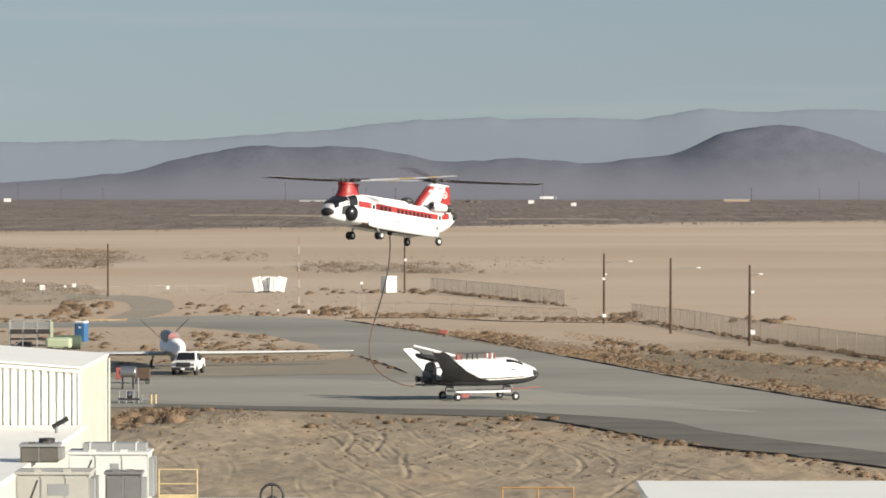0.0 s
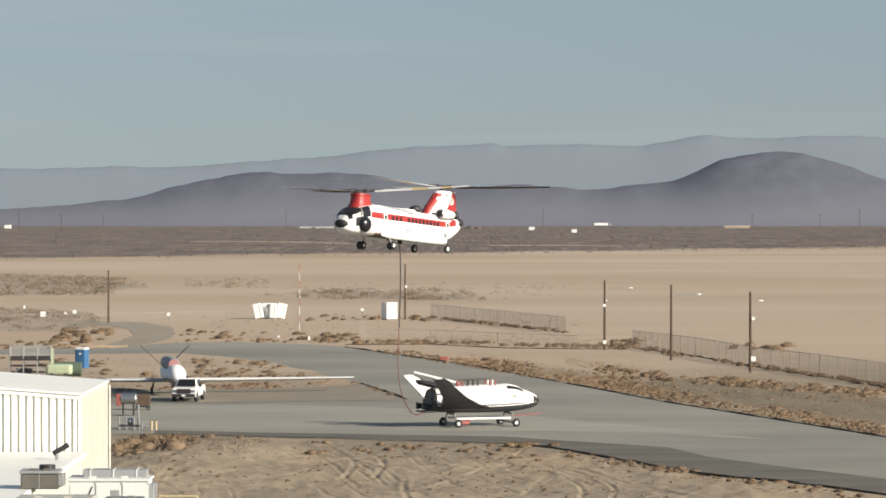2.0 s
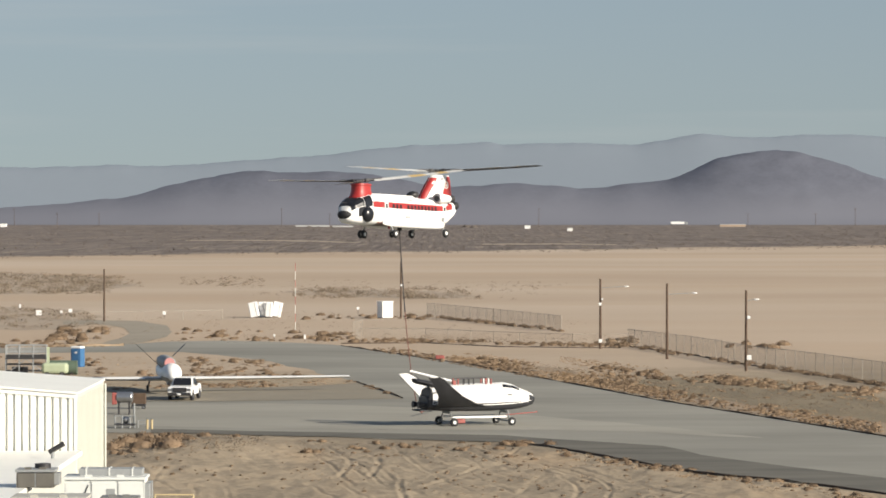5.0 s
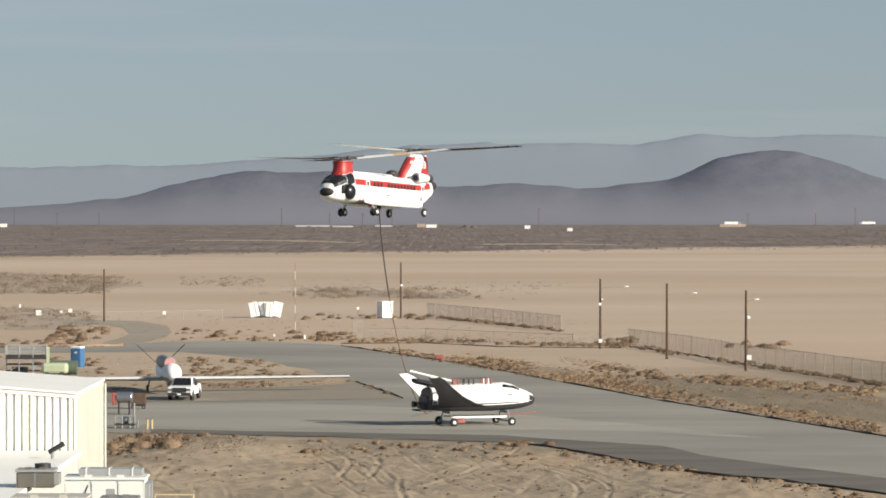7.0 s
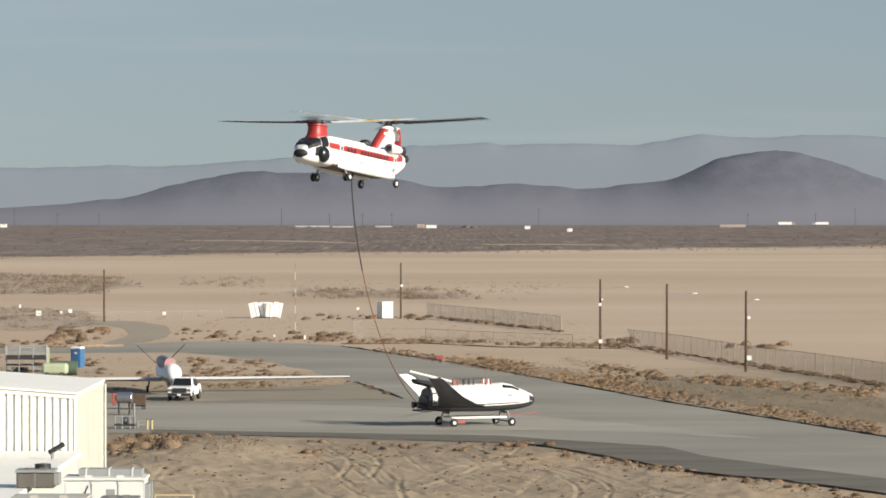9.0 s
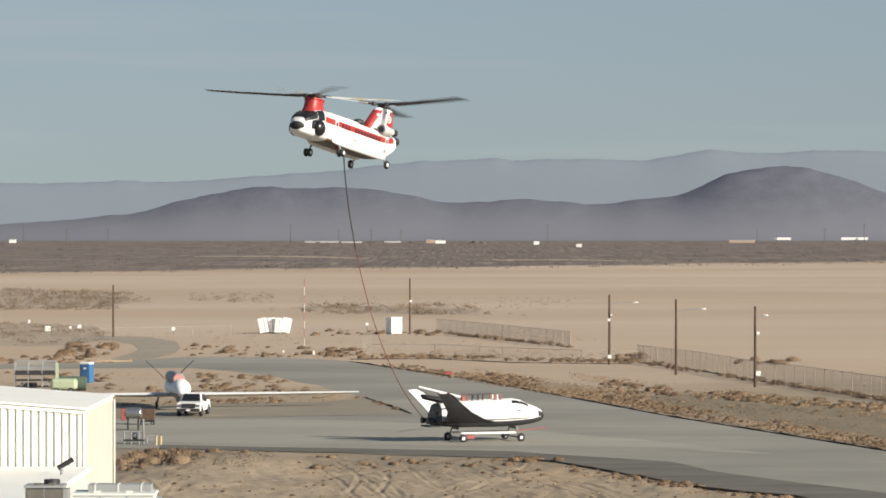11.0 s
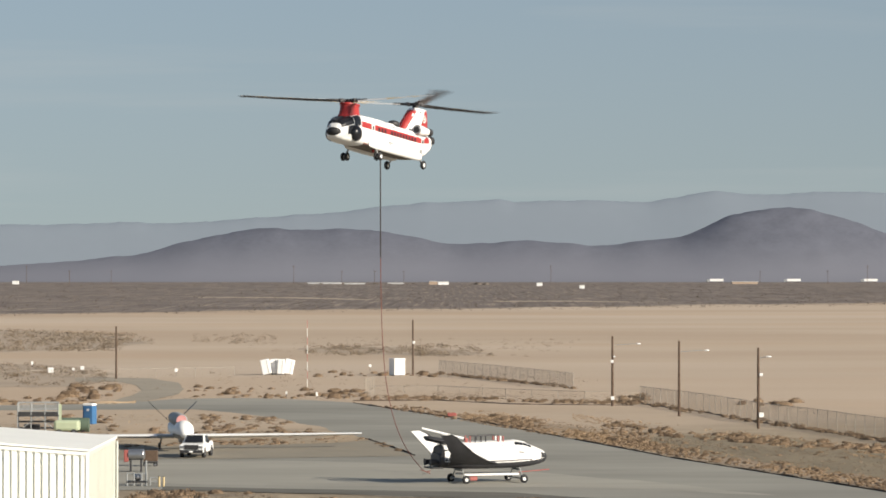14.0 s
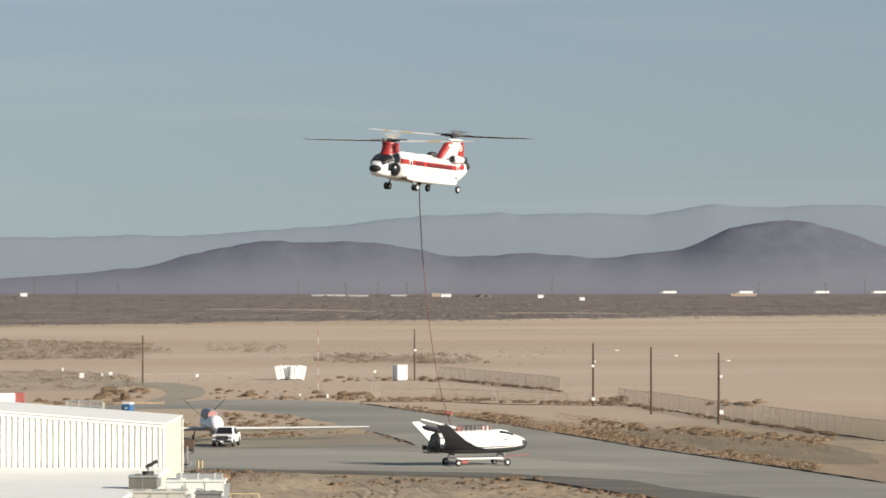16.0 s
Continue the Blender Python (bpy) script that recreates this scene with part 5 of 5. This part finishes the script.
    smooth(part("oil_cooler", ball((-1.9, 0, 3.45), (0.6, 0.45, 0.3)), DARK, t, "dark intake hump"))
    smooth(part("aft_exhaust", ball((-6.7, 0.8, 2.7), (0.42, 0.32, 0.34)), BLACK, t, "blackened aft fairing"))
    part("pitot", tube((7.7, 0.3, 2.5), (8.3, 0.3, 2.55), 0.025, n=6), DARK, t)
    rotors = []
    for hx, hz, name, turn in ((5.55, 4.28, "front_rotor", 1), (-5.3, 5.48, "rear_rotor", -1)):
        r = part(name, tube((0, 0, -0.45), (0, 0, 0.12), 0.24, 0.3), DARK, t, "three-bladed rotor")
        r.location = (hx, 0, hz)
        for k in range(3):
            m = pose(0, 0, 0, 0, 0, 120 * k)
            g = part("blade_grip", tube((0.15, 0, 0.02), (1.9, 0, 0.06), 0.13, 0.09, n=8), DARK, r)
            g.matrix_basis = m
            h = part("lag_hinge", box((0.62, 0, 0.03), (0.34, 0.42, 0.3), bevel=0.06), DARK, r, "dark hinge block")
            h.matrix_basis = m
            def section(d, th):
                c, pitch = 0.72, radians(14 - 7 * d / 8.8)
                z = 0.03 + 0.010 * d + 0.0025 * d * d * 0.8
                out = []
                for q, h in ((-0.28, 0), (-0.2, 0.5), (0.0, 0.8), (0.35, 0.35), (0.72, 0)):
                    yy, zz = -turn * q * c, h * th
                    out.append((d, yy * math.cos(pitch) , z + zz - q * c * math.sin(pitch)))
                return out
            span = [1.2, 1.8, 3, 4.5, 6, 7.5, 8.75]
            top = loft([section(d, 0.045) for d in span], closed=False)
            b = part("blade", top, BLADE_TOP, r, "pale rotor blade with yellow bands, dark beneath")
            b.matrix_basis = m
            part("underside", loft([section(d, -0.03) for d in span], closed=False), BLADE_UNDER, b, "dark blade underside")
            for d0, d1 in ((4.2, 5.5), (6.6, 7.4)):
                part("band", loft([[(p[0], p[1], p[2] + 0.004) for p in section(d0 + (d1 - d0) * i / 3, 0.045)] for i in range(4)], closed=False), ORANGE, b, "dull yellow band")
        rotors.append(r)
    return t, rotors


HELI, ROTORS = helicopter()


# ---- sling rope, in short rigid lengths ----
ROPE_N, ROPE_L = 37, 37.0


def make_rope():
    t = thing("sling_rope", pose(0, 0, 0), "long dark and rust-red sling rope", "rope")
    seg = ROPE_L / ROPE_N
    out = []
    for i in range(ROPE_N):
        thick = 0.055 if i < 8 else 0.034
        out.append(part("rope_length", tube((0, 0, -seg * 0.52), (0, 0, seg * 0.52), thick, n=6), ROPE_DARK if i < 8 else ROPE_RED, t))
    return out


ROPE = make_rope()


# ---- traffic on the far highway ----
def lorry(label, y):
    t = thing("lorry", pose(0, y, 0), label, "lorry", "lorries on the far highway")
    part("trailer", box((0, 0, 2.55), (15.5, 2.6, 2.9), bevel=0.1), WHITE, t, "white box trailer")
    part("chassis", box((0, 0, 0.85), (15, 1.2, 0.3)), DARK, t)
    part("cab", box((10.0, 0, 2.0), (2.8, 2.5, 2.8), bevel=0.3), GREY, t, "tractor cab")
    for px in (-6, -4.7, 6.6, 9.8):
        wheel(t, (px, -1.1, 0.5), 0.5, 0.35)
    return t


LORRIES = [lorry("white articulated lorry on the distant highway", 4500 + 6 * i) for i in range(5)]


def far_building(xy, w, h, label, mt):
    t = thing("far_building", pose(*xy, 0), label, "building", "distant buildings on the plain")
    part("wall", box((0, 0, h / 2), (w, 8, h)), mt, t)
    part("roof", box((0, 0, h + 0.2), (w * 1.04, 8.6, 0.4)), HAZY_WHITE if mt is not WHITE else ROOF, t)


# white greyed in the base colour for distance haze
HAZY_WHITE = mat("hazy_white_wall", (0.52, 0.52, 0.52), 0.8, vary=0.1, scale=0.1)
TAN = mat("tan_wall_paint", (0.42, 0.32, 0.24), 0.8, vary=0.1, scale=0.2)
for px, w, h, mt in (((-434.56, 3945.5), 6, 3, WHITE), ((-128.59, 4018.5), 34, 1.2, HAZY_WHITE), ((-96.38, 3945.5), 20, 1.1, HAZY_WHITE), ((-56.26, 4018.5), 17, 1.1, HAZY_WHITE), ((-7.61, 3807), 10, 2.6, WHITE), ((-17.71, 3875), 8, 3, TAN),
                     ((79.28, 3557.4), 5, 2.6, WHITE), ((102.3, 3100), 4, 2.2, WHITE), ((297.94, 4018.5), 26, 2.2, TAN)):
    far_building(px, w, h, "low pale building far out on the plain", mt)


def far_pylon(px, h):
    t = thing("power_pole", pose(*px, 0), "thin distant power pole on the plain", "power pole", "power poles on the plain")
    part("post", tube((0, 0, 0), (0, 0, h), 0.25, 0.18, n=6), WOOD, t)
    part("crossarm", box((0, 0, h - 1.2), (3.0, 0.2, 0.25)), WOOD, t)


for i, px in enumerate(((-448.31, 4173.1), (-388.07, 4018.5), (-358.88, 4173.1), (-160.17, 4018.5), (-78.07, 4018.5), (-46.5, 3875), (99.2, 3945.5), (319.36, 4094.3), (382.33, 4018.5), (422.52, 4018.5), (-113.47, 4094.3))):
    far_pylon(px, 14 if i % 3 else 19)


def service_vehicle(xy, rz, paint, label):
    t = thing("service_vehicle", pose(*xy, 0, 0, 0, rz), label, "service vehicle", "parked service vehicles")
    part("body", box((-0.8, 0, 1.25), (3.6, 1.9, 1.3), bevel=0.12), paint, t)
    part("cab", box((1.9, 0, 1.25), (1.8, 1.9, 1.5), bevel=0.2), paint, t)
    part("windscreen", box((2.78, 0, 1.55), (0.08, 1.6, 0.6), bevel=0.02), GLASS, t, "dark windscreen")
    for sx in (-1.6, 1.7):
        for sy in (-0.85, 0.85):
            wheel(t, (sx, sy, 0.4), 0.4, 0.26)


service_vehicle((-59.79, 441.1), 200, RED_DULL, "red service truck parked beyond the hangar")
service_vehicle((-56.19, 437.5), 190, WHITE, "white service truck parked beyond the hangar")
service_vehicle((-55.16, 439.3), 185, RED_DULL, "red service truck parked beyond the hangar")


# ---- brush ----
def brush(name, zones, material, label, seed, tris=100, flat=0.62, leaf=0.06, core=True):
    """Scattered dry shrubs, each an uneven mound of twigs under a fuzz of small stiff leaves."""
    g = np.random.default_rng(seed)
    pts, faces, total = [], [], 0
    around, levels = 9, ((0.0, 1.0), (0.42, 0.93), (0.8, 0.62))
    ring = np.arange(around) * 2 * math.pi / around
    for quad, n, r0, r1 in zones:
        q = np.array(quad)
        k = 0
        while k < n:
            u, v = g.random(2)
            p = (q[0] * (1 - u) + q[1] * u) * (1 - v) + (q[3] * (1 - u) + q[2] * u) * v
            if noise.noise(Vector((p[0] * 0.12, p[1] * 0.03, seed))) < g.uniform(-0.5, 0.45):
                k += 0.34
                continue
            k += 1
            r = r0 + (r1 - r0) * g.random() ** 2
            base = np.array([p[0], p[1], ground_height(p[0], p[1]) + 0.01])
            phase, lobes = g.random() * 6, g.integers(2, 5)
            if core:
                lump = 1 + 0.22 * np.sin(lobes * ring + phase) + 0.08 * g.normal(size=around)
                mound = [np.stack([np.cos(ring) * lump * w, np.sin(ring) * lump * w, np.full(around, h * flat) * (1 + 0.12 * g.normal(size=around))], 1) for h, w in levels]
                mound = np.concatenate(mound + [np.array([[0, 0, 0.95 * flat]])]) * r * 0.8
                pts.append(np.maximum(mound, [-9, -9, 0]) + base)
                for j in range(len(levels) - 1):
                    for i in range(around):
                        i2 = (i + 1) % around
                        faces.append((total + j * around + i, total + j * around + i2, total + (j + 1) * around + i2, total + (j + 1) * around + i))
                last = total + (len(levels) - 1) * around
                faces += [(last + i, last + (i + 1) % around, total + len(levels) * around) for i in range(around)]
                total += len(mound)
            d = g.normal(size=(tris, 3))
            d[:, 2] = np.abs(d[:, 2])
            d /= np.linalg.norm(d, axis=1)[:, None]
            c = d * (r * (0.62 + 0.36 * g.random((tris, 1)))) * np.array([1, 1, flat])
            c[:, :2] *= (1 + 0.3 * np.sin(lobes * np.arctan2(d[:, 1], d[:, 0]) + phase))[:, None]
            tri = c[:, None, :] + g.normal(size=(tris, 3, 3)) * r * leaf
            tri[:, 0] += d * r * 0.1
            tri[:, :, 2] = np.maximum(tri[:, :, 2], 0.0)
            pts.append((tri + base).reshape(-1, 3))
            faces += [(total + 3 * i, total + 3 * i + 1, total + 3 * i + 2) for i in range(tris)]
            total += 3 * tris
    me = bpy.data.meshes.new(name)
    me.from_pydata(np.concatenate(pts).tolist(), [], faces)
    me.materials.append(material)
    me.shade_smooth()
    return tagged(new(name, me), label, "brush", kind="stuff")


brush("dry_brush", [
    ([(-23.04, 371.6), (-11.81, 369), (-18.3, 407.9), (-26.67, 420.5)], 230, 0.15, 0.62),
    ([(-35.15, 354.6), (-9.38, 356.9), (-11.97, 374.1), (-38.15, 384.8)], 90, 0.2, 0.6),
    ([(-28.56, 342.3), (-7.22, 351.1), (-8.21, 361.7), (-29.2, 350)], 190, 0.15, 0.45),
    ([(-45.96, 344.4), (-28.74, 344.4), (-35.5, 425.5), (-56.77, 425.5)], 90, 0.2, 0.7),
    ([(-46.37, 467.7), (-38.02, 467.7), (-44.91, 529.3), (-50.2, 529.3)], 60, 0.4, 1.1),
    ([(-63.02, 448.3), (-40.78, 450.2), (-42.73, 471.7), (-66.31, 471.7)], 60, 0.3, 0.8),
    ([(-32.9, 475.9), (-9.62, 467.7), (-10.33, 502.3), (-33.51, 516.7)], 80, 0.3, 0.9),
    ([(-16.85, 473.8), (-13.13, 473.8), (-13.55, 488.7), (-17.39, 488.7)], 8, 0.6, 1.3),
    ([(3.76, 398.9), (31.32, 279.6), (32.2, 288.0), (4.8, 408.0)], 420, 0.15, 0.5),
    ([(4.5, 404.0), (17.5, 345.0), (18.5, 366.0), (6.5, 417.3)], 150, 0.15, 0.55),
    ([(15.5, 352.0), (33.0, 300.0), (36.5, 330.0), (16.5, 366.0)], 60, 0.12, 0.35),
    ([(-52.0, 451.5), (-35.5, 451.5), (-35.5, 456.0), (-52.0, 456.0)], 120, 0.2, 0.45),
    ([(-9.19, 446.5), (30.76, 274.7), (31.56, 281.8), (-5.4, 450.2)], 1300, 0.1, 0.34),
    ([(11.75, 380.7), (36.82, 328.8), (38.58, 344.4), (12.4, 401.9)], 300, 0.2, 0.7),
    ([(2.62, 398.9), (5.39, 393.1), (5.68, 414.1), (2.74, 417.3)], 14, 0.5, 1.0),
    ([(-20.43, 246.6), (-16.57, 250), (-15.38, 273.3), (-22.64, 273.3)], 46, 0.35, 1.15),
    ([(3.21, 261.4), (7.42, 258.3), (7.56, 263.3), (4.4, 265.3)], 16, 0.3, 0.75),
    ([(7.43, 252.3), (23.37, 208.7), (24.02, 214.4), (7.57, 257.1)], 130, 0.12, 0.4),
    ([(-13.84, 252.3), (7.61, 246.6), (4.36, 263.3), (-14.81, 269.9)], 70, 0.12, 0.45),
    ([(-17.61, 230.9), (18.77, 197.3), (11.01, 243.8), (-17.33, 261.4)], 260, 0.06, 0.2),
    ([(-7.85, 356.9), (-3.06, 324.9), (-2.9, 327.8), (-7.42, 360.5)], 26, 0.2, 0.45),
    ([(-9.62, 467.7), (21.29, 450.2), (21.93, 463.7), (-9.88, 480.1)], 260, 0.2, 0.6),
    ([(21.39, 448.3), (39.2, 350), (39.97, 356.9), (22.12, 463.7)], 240, 0.2, 0.55),
    ([(19.44, 452.1), (22.02, 452.1), (23.39, 480.1), (20.64, 480.1)], 12, 0.6, 1.2),
    ([(-19.7, 565.1), (-1.94, 565.1), (-2.02, 589.7), (-20.55, 589.7)], 40, 0.3, 0.9),
    ([(32.41, 448.3), (39.13, 444.7), (40.46, 459.7), (33.23, 459.7)], 10, 0.5, 1.0),
    ([(-1.99, 580.2), (15.72, 509.4), (15.94, 516.7), (-2.02, 589.7)], 150, 0.3, 0.7),
], BRUSH, "scattered dry brown desert shrubs", 3, 230, leaf=0.045)
brush("sage_brush", [
    ([(-97.82, 733.1), (-62, 743.2), (-74.03, 935.3), (-136.58, 1023.6)], 1300, 0.4, 1.4),
    ([(-68.94, 516.7), (-45.01, 521.6), (-56.23, 630.8), (-86.17, 645.8)], 420, 0.3, 1.0),
    ([(-52.51, 809.7), (-36.32, 809.7), (-41.25, 919.5), (-60.15, 927.4)], 60, 0.5, 1.3),
    ([(-26.57, 704.5), (7.55, 695.5), (4.04, 786.2), (-27.81, 797.8)], 420, 0.4, 1.3),
    ([(-68.58, 822), (-60.61, 809.7), (-68.97, 904.2), (-75.43, 904.2)], 30, 0.4, 1.0),
], SAGE, "grey-brown sage scrub on the desert plain", 5, 40, leaf=0.085, core=False)
brush("far_scrub", [
    ([(-184.22, 1247.1), (249.97, 1722.2), (374.95, 2583.3), (-320.54, 2170)], 5200, 0.7, 2.0),
    ([(-320.54, 2170), (374.95, 2583.3), (562.43, 3875), (-572.39, 3875)], 3800, 0.9, 2.4),
], FAR_SAGE, "dark low scrub covering the far plain", 13, 9, core=False, leaf=0.115)
brush("dry_weeds", [
    ([(14.5, 358.0), (33.0, 291.0), (38.5, 318.0), (17.5, 366.0)], 1500, 0.08, 0.32),
    ([(6.0, 392.0), (17.5, 345.0), (18.5, 366.0), (8.0, 412.0)], 500, 0.08, 0.3),
    ([(-20.5, 243.0), (-12.0, 247.0), (-11.5, 262.0), (-21.5, 272.0)], 320, 0.1, 0.5),
    ([(-9.0, 250.0), (4.0, 246.0), (3.0, 264.0), (-9.5, 268.0)], 260, 0.06, 0.22),
    ([(-46.0, 468.0), (21.0, 462.0), (20.0, 575.0), (-50.0, 640.0)], 620, 0.12, 0.45),
    ([(-8.0, 466.0), (21.0, 452.0), (21.5, 480.0), (-8.5, 500.0)], 420, 0.12, 0.4),
    ([(-30.0, 700.0), (20.0, 690.0), (30.0, 860.0), (-60.0, 900.0)], 260, 0.25, 0.7),
    ([(-52.0, 346.0), (-9.0, 356.0), (-20.0, 415.0), (-55.0, 426.0)], 420, 0.1, 0.35),
], SAGE, "low grey-brown weeds over gravel and sand", 17, 26, leaf=0.085, core=False)
brush("far_trees", [
    ([(23.93, 3807), (34.81, 3807), (35.43, 3875), (24.36, 3875)], 5, 3.0, 5.0),
    ([(-157.21, 3875), (-35.43, 3875), (-36.74, 4018.5), (-163.04, 4018.5)], 16, 1.5, 3.0),
], FAR_SAGE, "dark distant trees by the low buildings", 9, 120)
brush("dry_grass", [
    ([(0.92, 401.9), (31, 276.8), (32.4, 291), (1.4, 426)], 3600, 0.08, 0.26),
    ([(2.0, 410.0), (18.0, 348.0), (19.0, 372.0), (3.0, 434)], 700, 0.08, 0.28),
    ([(12.4, 401.9), (35.53, 317.3), (37.98, 339.1), (12.98, 420.5)], 1100, 0.1, 0.32),
    ([(-43.92, 347.8), (-8.31, 354.6), (-21.7, 417.3), (-53.52, 423.8)], 500, 0.08, 0.3),
    ([(7.34, 249.4), (22.93, 204.7), (23.92, 213.6), (7.57, 257.1)], 300, 0.06, 0.22),
    ([(-17.99, 235.9), (17.36, 197.3), (7.93, 257.1), (-18.75, 271.2)], 350, 0.05, 0.16),
], GRASS, "tufts of dry yellow desert grass", 7, 14, leaf=0.17, core=False)


# ---- movement ----
HELI_ROWS = [
    (0.0, -4.25, 11.09, 230.3, -6.2, 0.9),
    (0.5, -4.11, 11.56, 230.9, -5.6, 0.0),
    (1.0, -3.95, 11.96, 231.7, -5.2, -0.2),
    (1.5, -3.73, 12.25, 233.0, -4.8, 0.1),
    (2.0, -3.50, 12.50, 233.4, -4.3, -0.1),
    (2.5, -3.23, 12.69, 233.8, -3.9, 0.3),
    (3.0, -3.03, 12.78, 234.2, -3.4, 0.7),
    (3.5, -2.82, 12.82, 234.4, -2.7, 0.6),
    (4.0, -2.76, 12.94, 235.2, -1.7, 2.3),
    (6.5, -4.40, 14.62, 237.7, -1.6, -0.7),
    (7.0, -4.77, 15.12, 238.5, -2.3, 1.1),
    (7.5, -5.18, 15.69, 238.3, -2.7, 1.0),
    (8.0, -5.65, 16.32, 238.2, -3.5, 1.9),
    (8.5, -6.27, 16.99, 238.6, -4.7, 1.4),
    (9.0, -6.98, 17.72, 239.5, -5.6, 0.6),
    (11.5, -8.38, 21.45, 242.3, -8.8, -1.5),
    (12.0, -8.17, 22.13, 242.7, -8.8, -1.9),
    (12.5, -7.78, 22.66, 242.9, -9.0, -0.9),
    (13.0, -7.14, 23.10, 242.6, -8.0, -1.2),
    (13.5, -6.42, 23.47, 242.2, -6.9, -0.6),
    (14.0, -5.65, 23.79, 241.9, -5.8, -0.3),
    (14.5, -4.86, 24.04, 240.9, -4.8, -0.5),
    (15.0, -4.03, 23.99, 240.6, -4.2, -0.9),
    (15.5, -3.31, 23.98, 240.1, -3.5, -1.1),
    (16.0, -2.55, 24.05, 238.3, -2.2, -3.4),
]
# turn of the rotors, in degrees, at a few moments
TURNS = ((0.0, 0.0), (3.5, 4659.0), (7.0, 9269.0), (8.5, 11262.0), (9.0, 11922.0), (12.0, 15904.0), (12.5, 16574.0), (13.0, 17238.5), (14.0, 18570.6), (15.0, 19898.7), (16.0, 21222.0))


# moment, end of the hanging part, curvature and sideways bulge
ROPE_FOOT = [
    (0.0, -2.61, 304.0, 0.10, 1.00, -2.9),
    (1.0, -2.51, 303.0, 0.10, 1.00, -2.0),
    (2.0, -2.24, 301.0, 0.11, 1.00, -0.9),
    (3.5, -1.70, 298.0, 0.34, 0.95, -0.1),
    (7.0, -1.27, 297.0, 0.48, 1.25, 0.0),
    (9.0, -1.36, 297.0, 0.82, 1.50, 0.0),
    (11.5, -1.87, 297.0, 1.16, 1.35, 0.0),
    (12.5, -2.80, 297.0, 0.57, 2.40, 0.0),
    (13.0, -2.76, 297.0, 0.10, 3.80, 0.0),
    (13.5, -2.46, 297.0, 0.10, 5.50, 0.0),
    (14.0, -1.95, 297.0, 0.23, 3.80, 0.0),
    (14.5, -1.44, 297.0, 0.73, 2.30, 0.0),
    (15.2, -1.01, 296.0, 1.76, 1.90, 0.0),
    (16.0, 0.46, 294.0, 3.24, 1.40, 0.0),
]


def rope_shape(t, top):
    """The rope hangs in a slack curve to where it meets the tail of the spaceplane; what is left over lies on the ground behind it."""
    ts = [r[0] for r in ROPE_FOOT]
    foot = np.array([float(np.interp(t, ts, [r[k] for r in ROPE_FOOT])) for k in (1, 2, 3)])
    slack, bulge = (float(np.interp(t, ts, [r[k] for r in ROPE_FOOT])) for k in (4, 5))
    top = np.array(top)
    u = np.linspace(0, 1, 160)[:, None]
    p = top + (foot - top) * u ** slack
    p[:, 2:] = top[2] + (foot[2] - top[2]) * (u + 0.6 * (u - u * u))
    p[:, :1] += 4 * bulge * (u - u * u) * u * 1.5
    p[:, 2] = np.maximum(p[:, 2], 0.08)
    rest = np.array([[foot[0] + 2.0, 311.0, 0.08], [foot[0] + 8.0, 311.5, 0.08], [foot[0] + 2.5, 312.0, 0.08], [foot[0] + 8.0, 312.5, 0.08], [foot[0] + 2.5, 313.0, 0.08]])
    p = np.concatenate([p, rest])
    run = np.concatenate([[0], np.cumsum(np.linalg.norm(np.diff(p, axis=0), axis=1))])
    s = np.linspace(0, ROPE_L, ROPE_N + 1)
    return np.stack([np.interp(s, run, p[:, k]) for k in range(3)], 1)


def motions():
    walk(HELI, [(t, pose(x, 313.3, z) @ pose(0, 0, 0, roll, pitch, yaw)) for t, x, z, yaw, pitch, roll in HELI_ROWS])
    ts, phi = [a for a, b in TURNS], [b for a, b in TURNS]
    zero = float(np.interp(12.5, ts, phi))
    yt, yaws = [r[0] for r in HELI_ROWS], [r[3] for r in HELI_ROWS]
    rows = ([], [])
    for i in range(481):
        t = i / FPS
        d, yaw = float(np.interp(t, ts, phi)) - zero, float(np.interp(t, yt, yaws))
        rows[0].append((t, pose(5.55, 0, 4.28, 0, 6, 0) @ pose(0, 0, 0, 0, 0, 3 + d - yaw)))
        rows[1].append((t, pose(-5.3, 0, 5.48, 0, 1, 0) @ pose(0, 0, 0, 0, 0, -d - yaw)))
    for r, k in zip(ROTORS, rows):
        walk(r, k)
    # lorries: place along the highway at the start, and speed
    for ob, (x0, v, y) in zip(LORRIES, ((118.0, 30.6, 4500), (675.8, -26.7, 4506), (764.3, -26.7, 4512), (852.6, -26.7, 4518), (920.3, -26.7, 4524))):
        face = 0 if v > 0 else 180
        walk(ob, [(0.0, pose(x0, y, 0, 0, 0, face)), (8.0, pose(x0 + 8 * v, y, 0, 0, 0, face)), (16.0, pose(x0 + 16 * v, y, 0, 0, 0, face))])
    shapes = []
    for i in range(33):
        t = i * 0.5
        scene.frame_set(frame(t))
        bpy.context.view_layer.update()
        top = HELI.matrix_world @ Vector((0, 0, 0.6))
        shapes.append((t, rope_shape(t, tuple(top))))
    scene.frame_set(1)
    for k, piece in enumerate(ROPE):
        rows = []
        for t, p in shapes:
            a, b = Vector(p[k]), Vector(p[k + 1])
            turn = (b - a).normalized().to_track_quat("Z", "Y").to_matrix().to_4x4()
            rows.append((t, Matrix.Translation((a + b) / 2) @ turn))
        walk(piece, rows)


motions()
